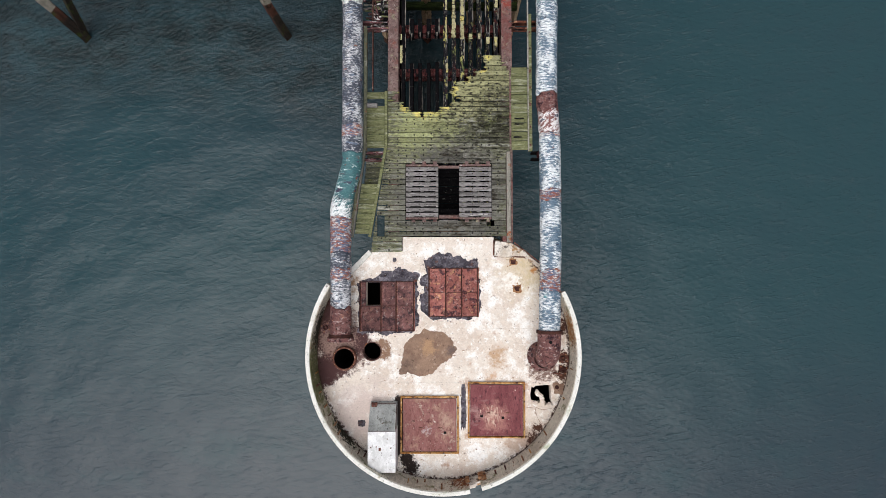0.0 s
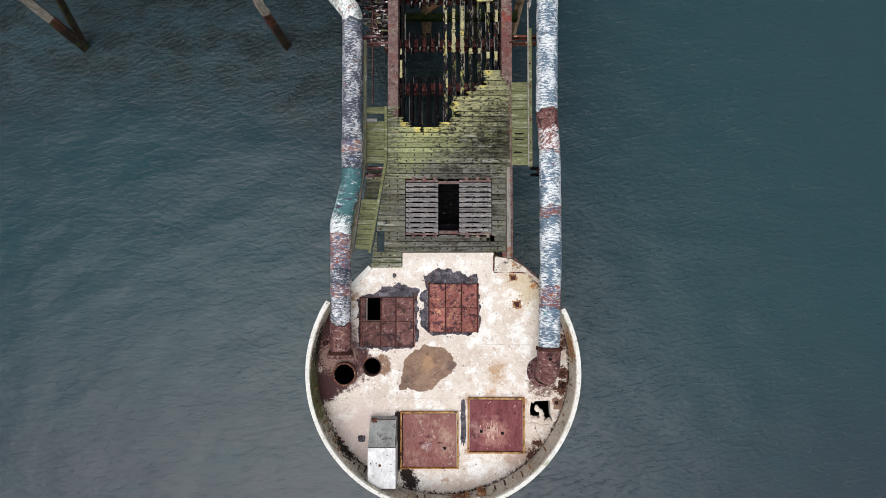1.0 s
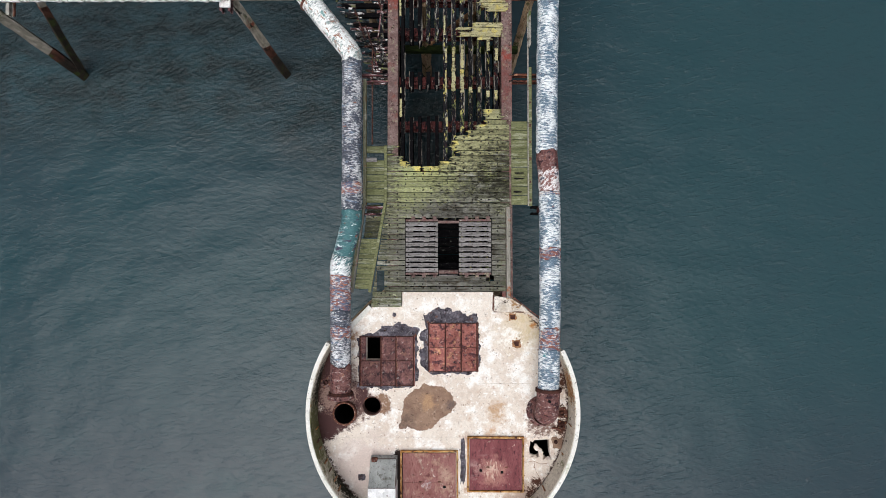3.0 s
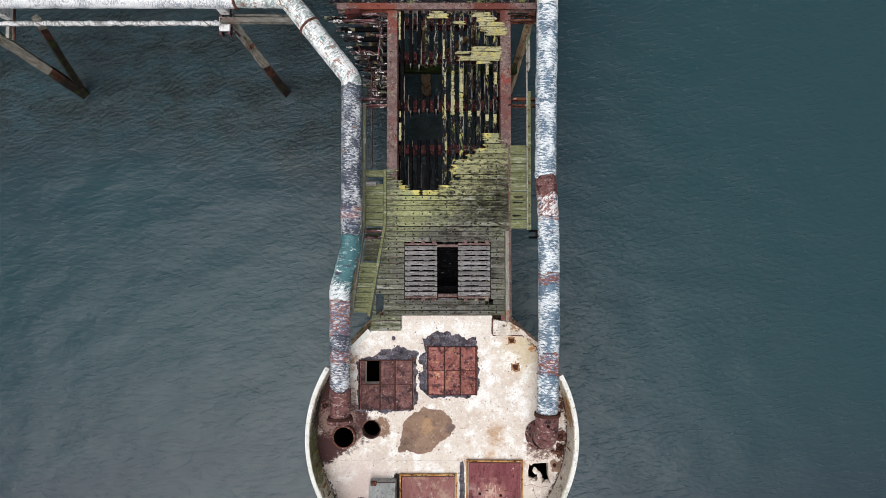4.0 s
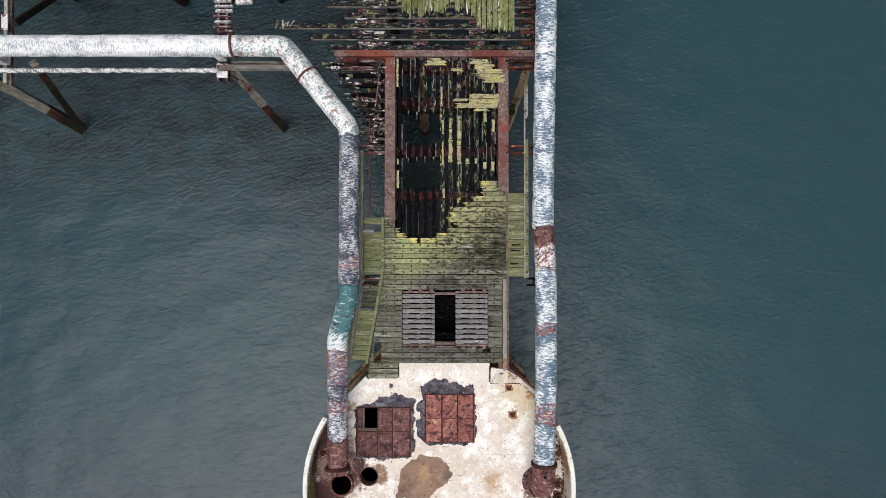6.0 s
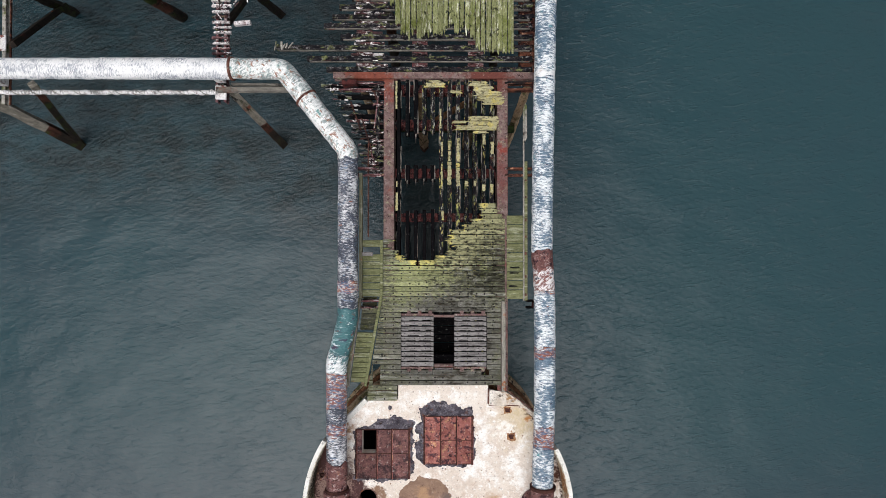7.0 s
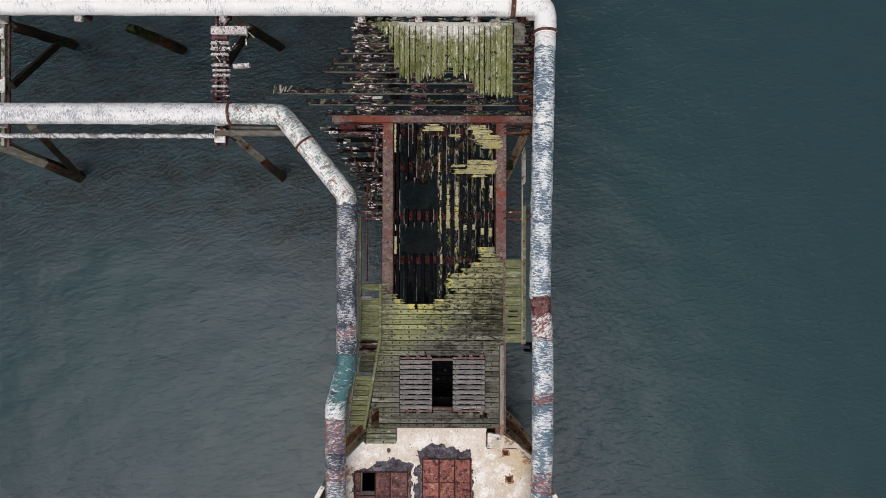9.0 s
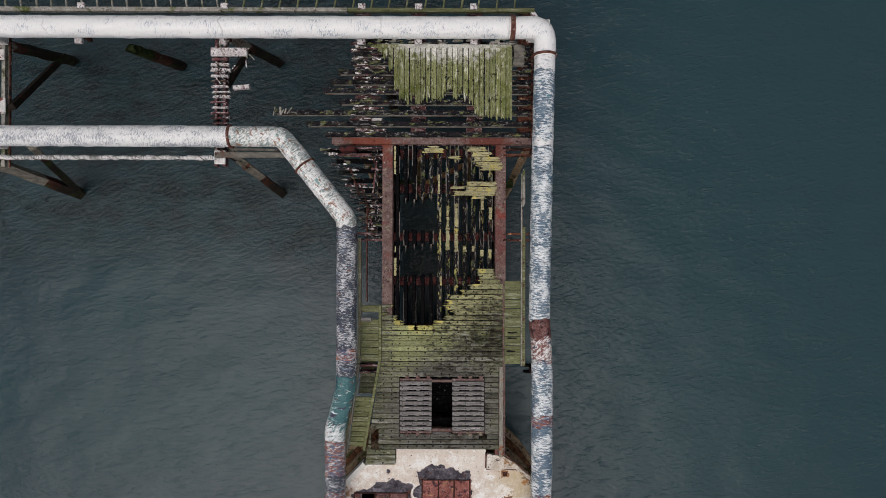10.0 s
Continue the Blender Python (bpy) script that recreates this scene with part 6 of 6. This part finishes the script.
for x in (-20.8, -12.85, -7.75, -2.86, -0.84, 1.12):
    part("clamp", box(x - 0.13, x + 0.13, 15.74, 15.94, 6.02, 6.10, 0.01), scrap_white, arm, "white steel clamp")
    part("clamp_arm", box(x - 0.3, x + 0.3, 15.36, 15.50, 6.0, 6.06, 0.01), scrap_white, arm)
    part("saddle", box(x - 0.13, x + 0.13, 14.44, 15.3, 6.10, 6.24, 0.02), scrap_white, arm, "white pipe saddle")
    part("saddle_post", box(x - 0.07, x + 0.07, 14.75, 15.3, 5.5, 6.10, 0.01), iron_rust, arm)
cap = thing("corner_plate", "white steel plate at the pipe corner", "steel plate")
part("plate", box(3.0, 3.85, 14.6, 15.42, 5.95, 6.0, 0.006), steel_white, cap)
part("brace", beam_between((3.2, 15.75, 5.9), (3.95, 14.75, 5.9), 0.14, 0.14), steel_white, cap)
lag = thing("small_pipeline", "small white spiral-lagged pipe below the jetty pipe", "pipe", "pipelines", at=(-8, 10.45, 5.9))
part("lagging", sweep([(-26 + 0.1 * i, 10.45 + 0.012 * math.sin(i * 1.3), 5.95) for i in range(180)], 0.074, 16, 0.02), rope_lagging, lag, "", True)
part("channel", i_beam((-8.1, 10.56, 6.0), (-5.5, 10.56, 6.0), 0.17, 0.2), joist_edge, lag, "mossy grey channel")
part("channel", i_beam((-7.6, 10.78, 5.9), (-5.3, 10.74, 5.9), 0.08, 0.15), joist_edge, lag, "mossy grey channel")
for k in range(2):
    helix = [(-26 + 0.05 * i, 10.45 + 0.086 * math.cos(i * 0.42 + k * 2.2 + 0.8 * noise.noise(Vector((i * 0.05, k, 0)))), 5.95 + 0.086 * math.sin(i * 0.42 + k * 2.2)) for i in range(360)]
    part("strand", sweep(helix, 0.013, 8, 0.010), scrap_white if k else joist_edge, lag, "twisted strand of lagging", True)


def trestle(x):
    t = thing("pipe_trestle", "pipe trestle of rusted steel with white sleepers", "trestle", "pipe trestles", at=(x, 11.1, 5.5))
    part("beam", i_beam((x - 0.22, 10.2, 5.62), (x - 0.22, 15.7, 5.62), 0.09, 0.3), bearer_flake, t, "flaking dark red rail beam")
    part("beam", i_beam((x + 0.08, 10.2, 5.62), (x + 0.08, 15.7, 5.62), 0.09, 0.3), bearer_flake, t, "flaking dark red rail beam")
    part("saddle", box(x - 0.2, x + 0.2, 10.25, 10.75, 5.72, 5.82, 0.02), steel_white, t, "white saddle plate")
    part("saddle", box(x - 0.16, x + 0.16, 10.85, 11.4, 5.72, 6.26, 0.02), steel_white, t, "white saddle plate")
    return t


t = trestle(-8.0)
part("cap", box(-8.36, -7.05, 14.17, 14.47, 5.63, 5.78, 0.02), scrap_white, t, "pale pitted cap timber")
for k in range(26):
    px, py = rnd.uniform(-8.4, -6.75), rnd.uniform(13.35, 14.75)
    if px > -7.6:
        py = rnd.uniform(13.6, 14.5)
    part("splinter", beam_between((px, py, 5.76), (px + rnd.uniform(-0.22, 0.22), py + rnd.uniform(-0.35, 0.35), 5.74), 0.035, 0.03, 0.004), rnd.choice((scrap_white, scrap_mix, black_wood_x, pale_wood)), t, "loose splintered debris")
y = 11.72
while y < 14.1:
    xa, xb, w = -8.34 + rnd.uniform(-0.06, 0.05), -7.70 + rnd.uniform(-0.06, 0.07), rnd.uniform(0.055, 0.09)
    o = [(xa, y), (xa + 0.2, y + rnd.uniform(-0.02, 0.02)), (xa + 0.4, y + rnd.uniform(-0.01, 0.03)), (xb, y + rnd.uniform(-0.02, 0.03)), (xb - 0.03, y + w * 0.6), (xb, y + w), (xa + 0.3, y + w + rnd.uniform(-0.02, 0.02)), (xa + 0.05, y + w)]
    part("sleeper", prism(o, 5.63, 5.74), rnd.choice((scrap_white, scrap_white, scrap_mix, bearer_flake, bearer_flake)), t)
    y += rnd.uniform(0.175, 0.205)
part("stub", beam_between((-7.6, 13.05, 5.6), (-7.0, 13.1, 5.6), 0.15, 0.15), scrap_white, t)
t = thing("pipe_trestle", "slim pipe trestle post with white steel sleeves", "trestle", "pipe trestles", at=(-16.1, 11.1, 5.3))
part("beam", i_beam((-16.22, 10.2, 5.30), (-16.22, 15.7, 5.30), 0.13, 0.22), pale_wood, t)
part("beam", box(-16.09, -16.04, 10.2, 15.7, 5.12, 5.2, 0.01), bearer_orange, t)
part("sleeve", box(-16.35, -16.10, 12.15, 12.75, 5.31, 5.36, 0.02), steel_white, t, "white steel sleeve")
part("sleeve", box(-16.40, -16.15, 14.15, 14.55, 5.31, 5.36, 0.02), steel_white, t, "white steel sleeve")
part("saddle", box(-16.3, -16.0, 10.85, 11.4, 5.30, 6.26, 0.02), steel_white, t, "white saddle plate")
part("saddle", box(-16.3, -16.0, 14.7, 15.2, 5.30, 6.26, 0.02), steel_white, t, "white saddle plate")


# ---- piles ----
def pile(foot, top, r, mark=0.58, label="raking squared timber pile, dark and weedy at the waterline", sides=4, broken=False):
    t = thing("timber_pile", label, "pile", "timber piles", at=foot)
    f, p = Vector(foot), Vector(top)
    f = f - (p - f).normalized() * 2.0
    bands = [(0.0, mark - 0.09, weed_wood, "foot", "black weedy pile foot"), (mark - 0.09, mark, tide_wood, "tide_band", "red-brown weedy tide band"), (mark, 1.0, pile_wood, "shaft", "")]
    if broken:
        bands = [(0.0, 0.55, weed_wood, "foot", "black weedy pile foot"), (0.55, 0.78, tide_wood, "shaft", "brown weedy shaft"), (0.78, 1.0, weed_moss, "head", "rotten dark pile head")]
    axis = (p - f).normalized()
    for k0, k1, material, name, text in bands:
        pts = [f + (p - f) * (k0 + (k1 - k0) * i / 20) for i in range(21)]
        bm = sweep(pts, r * (1.12 - 0.2 * k0), sides, 0.03 if sides < 6 else 0.06, taper=r * (1.12 - 0.2 * k1), seed=r * 10)
        bm.verts.ensure_lookup_table()
        for edge, mark_k in ((0, k0), (20, k1)):
            if 0.0 < mark_k < 1.0:
                for i in range(21):
                    fall = max(0.0, 1 - abs(i - edge) / 10)
                    for k in range(sides):
                        bm.verts[i * sides + k].co += axis * fall * 0.22 * noise.noise(Vector((k * 1.7, mark_k * 9, r * 31 + foot[0])))
        if name == "head":
            for v in bm.verts:
                if (v.co - p).length < r * 1.6:
                    v.co += axis * 0.5 * noise.noise(v.co * 6)
        part(name, bm, material, t, text, sides > 6)
    return t


pile((-16.80, 9.75, 0), (-17.0, 10.53, 5.3), 0.26)
pile((-16.82, 9.78, 0), (-15.2, 10.95, 5.25), 0.19, 0.93, "raking dark green timber pile, weedy to its head")
pile((-7.42, 9.78, 0), (-8.02, 10.89, 5.3), 0.22)
pile((-17.13, 15.91, 0), (-16.4, 14.77, 5.3), 0.22, 0.90, "raking dark timber pile, weedy to its head")
pile((-12.10, 15.68, 0), (-12.1, 15.0, 4.2), 0.21, 0.8, "broken-off dark timber pile standing in the water", 14, True)
pile((-7.55, 15.84, 0), (-7.82, 14.99, 5.3), 0.22, 0.80, "raking dark green timber pile under the trestle cap")
br = thing("pile_brace", "rusted raking brace between pile and trestle", "brace")
part("bar", beam_between((-16.9, 15.8, 1.0), (-15.9, 12.4, 5.3), 0.22, 0.22), weed_wood, br)
br = thing("pile_brace", "rusted raking brace between pile and trestle", "brace")
part("bar", beam_between((-7.75, 15.3, 3.4), (-7.9, 13.2, 5.4), 0.2, 0.2), weed_wood, br)
for x in (-2.0, 2.1):
    for y in (1.5, 5.5, 13.5):
        pile((x * 1.1, y, 0), (x, y, 5.3), 0.2, 0.9, "dark timber pile under the jetty deck", 14)
for foot, top, r in (((-0.88, 9.62, 0), (-0.86, 10.62, 5.3), 0.20), ((1.08, 9.60, 0), (1.05, 10.62, 5.3), 0.20), ((2.85, 9.55, 0), (3.07, 10.78, 5.45), 0.17), ((-2.72, 9.55, 0), (-2.95, 10.82, 5.45), 0.17)):
    t = pile(foot, top, r, 0.31, "raking brown timber pile under the open jetty bay")
    for ob in t.children:
        if ob.name.startswith("shaft"):
            ob.data.materials[0] = tan_wood
wal = thing("jetty_waling", "dark mossy timber waling between the raking piles", "waling")
part("timber", beam_between((-2.7, 9.95, 2.6), (2.95, 9.90, 2.6), 0.26, 0.28), weed_moss, wal)
br = thing("jetty_brace", "brown timber brace under the jetty frame", "brace")
part("timber", beam_between((-0.7, 9.8, 3.6), (1.4, 10.6, 5.2), 0.2, 0.16), brown_wood, br)

# ---- small things ----
for x, y, w, turn, material in ((4.02, -4.27, 0.17, 8, flange_rust), (4.02, -4.68, 0.14, -14, iron_rust), (-4.30, -3.18, 0.15, 24, pipe_primer)):
    t = thing("post_base", "corroded square post base bolted to the concrete", "post base", "post bases", at=(x, y, SLAB))
    m = Matrix.Translation((x, y, 0)) @ Matrix.Rotation(radians(turn), 4, "Z")
    bm = prism(blob(0, 0, w, w, 40, 0.12, x + y, 0.9), SLAB, SLAB + 0.05, 0.008)
    bmesh.ops.transform(bm, matrix=m, verts=bm.verts[:])
    part("base_plate", bm, material, t)
    part("stub", lathe([(0.05, SLAB + 0.05), (0.05, SLAB + 0.13), (0.08, SLAB + 0.13), (0.085, SLAB + 0.05)], x, y, 18), iron_rust, t, "hollow stub of the cut post")
    for dx, dy in ((-1, -1), (-1, 1), (1, -1), (1, 1)):
        p = m @ Vector((dx * w * 0.72, dy * w * 0.72, 0))
        part("bolt", lathe([(0.001, SLAB + 0.085), (0.02, SLAB + 0.085), (0.022, SLAB + 0.05)], p.x, p.y, 6), rust_stain, t)
t = thing("iron_bar", "short rusted iron bar lying by the parapet", "debris", at=(3.85, -4.80, SLAB))
part("bar", beam_between((3.68, -4.78, SLAB + 0.04), (3.98, -4.84, SLAB + 0.05), 0.07, 0.07), flange_rust, t)
t = thing("mooring_base", "pale pinkish post base with a small round stub", "post base", at=(3.82, -5.32, SLAB))
part("base_plate", prism(blob(3.85, -5.32, 0.17, 0.19, 40, 0.1, 3, 0.9), SLAB, SLAB + 0.025, 0.005), mud, t)
part("stub", lathe([(0.001, SLAB + 0.09), (0.06, SLAB + 0.09), (0.07, SLAB + 0.03)], 3.80, -5.28, 20), iron_rust, t)
# crumbs of concrete, rust and moss over the slab
crumbs = bmesh.new()
rnd = random.Random(12)
k = 0
while k < 170:
    x, y = rnd.uniform(-4.5, 4.2), rnd.uniform(-8.4, -0.1)
    if any(math.hypot(x - hx, y - hy) < hr for hx, hy, hr in ((-2.64, -2.0, 0.60), (-2.68, -4.02, 0.36), (-3.67, -4.26, 0.5), (3.2, -5.55, 0.6), (-2.2, -6.9, 1.3))) or math.hypot(x - RX, y - RY) > 4.38 or (y > -1.6 and abs(x) > 2.2):
        continue
    k += 1
    r = rnd.choice((0.008, 0.012, 0.018, 0.026))
    o = [(x + r * rnd.uniform(0.6, 1.3) * math.cos(a), y + r * rnd.uniform(0.6, 1.3) * math.sin(a)) for a in (0.2, 1.4, 2.5, 3.7, 5.0)]
    prism(o, SLAB, SLAB + rnd.uniform(0.02, 0.035), 0.0, crumbs)
tagged(part("crumbs", crumbs, mud), "dark crumbs of rust and moss scattered on the concrete", "debris", kind="stuff")
lumps = thing("concrete_rubble", "broken lumps of pale concrete in the open hole", "rubble", at=(3.2, -5.6, SLAB))
for x, y, r in ((3.11, -5.47, 0.085), (3.14, -5.56, 0.06), (3.25, -5.58, 0.065), (3.29, -5.69, 0.085), (3.31, -5.82, 0.10), (3.57, -5.93, 0.09), (3.52, -5.84, 0.05), (2.95, -5.80, 0.07), (3.08, -5.82, 0.06)):
    bm = bmesh.new()
    bmesh.ops.create_icosphere(bm, subdivisions=2, radius=r, matrix=Matrix.Translation((x, y, SLAB - 0.04)))
    for v in bm.verts:
        v.co += Vector((1, -1, 0.5)) * 0.05 * noise.noise(v.co * 13) + (v.co - Vector((x, y, SLAB - 0.04))) * 0.5 * noise.noise(v.co * 21)
    for v in bm.verts:
        v.co.z = SLAB - 0.06 + (v.co.z - SLAB + 0.04) * 0.6
    part("lump", bm, concrete, lumps)
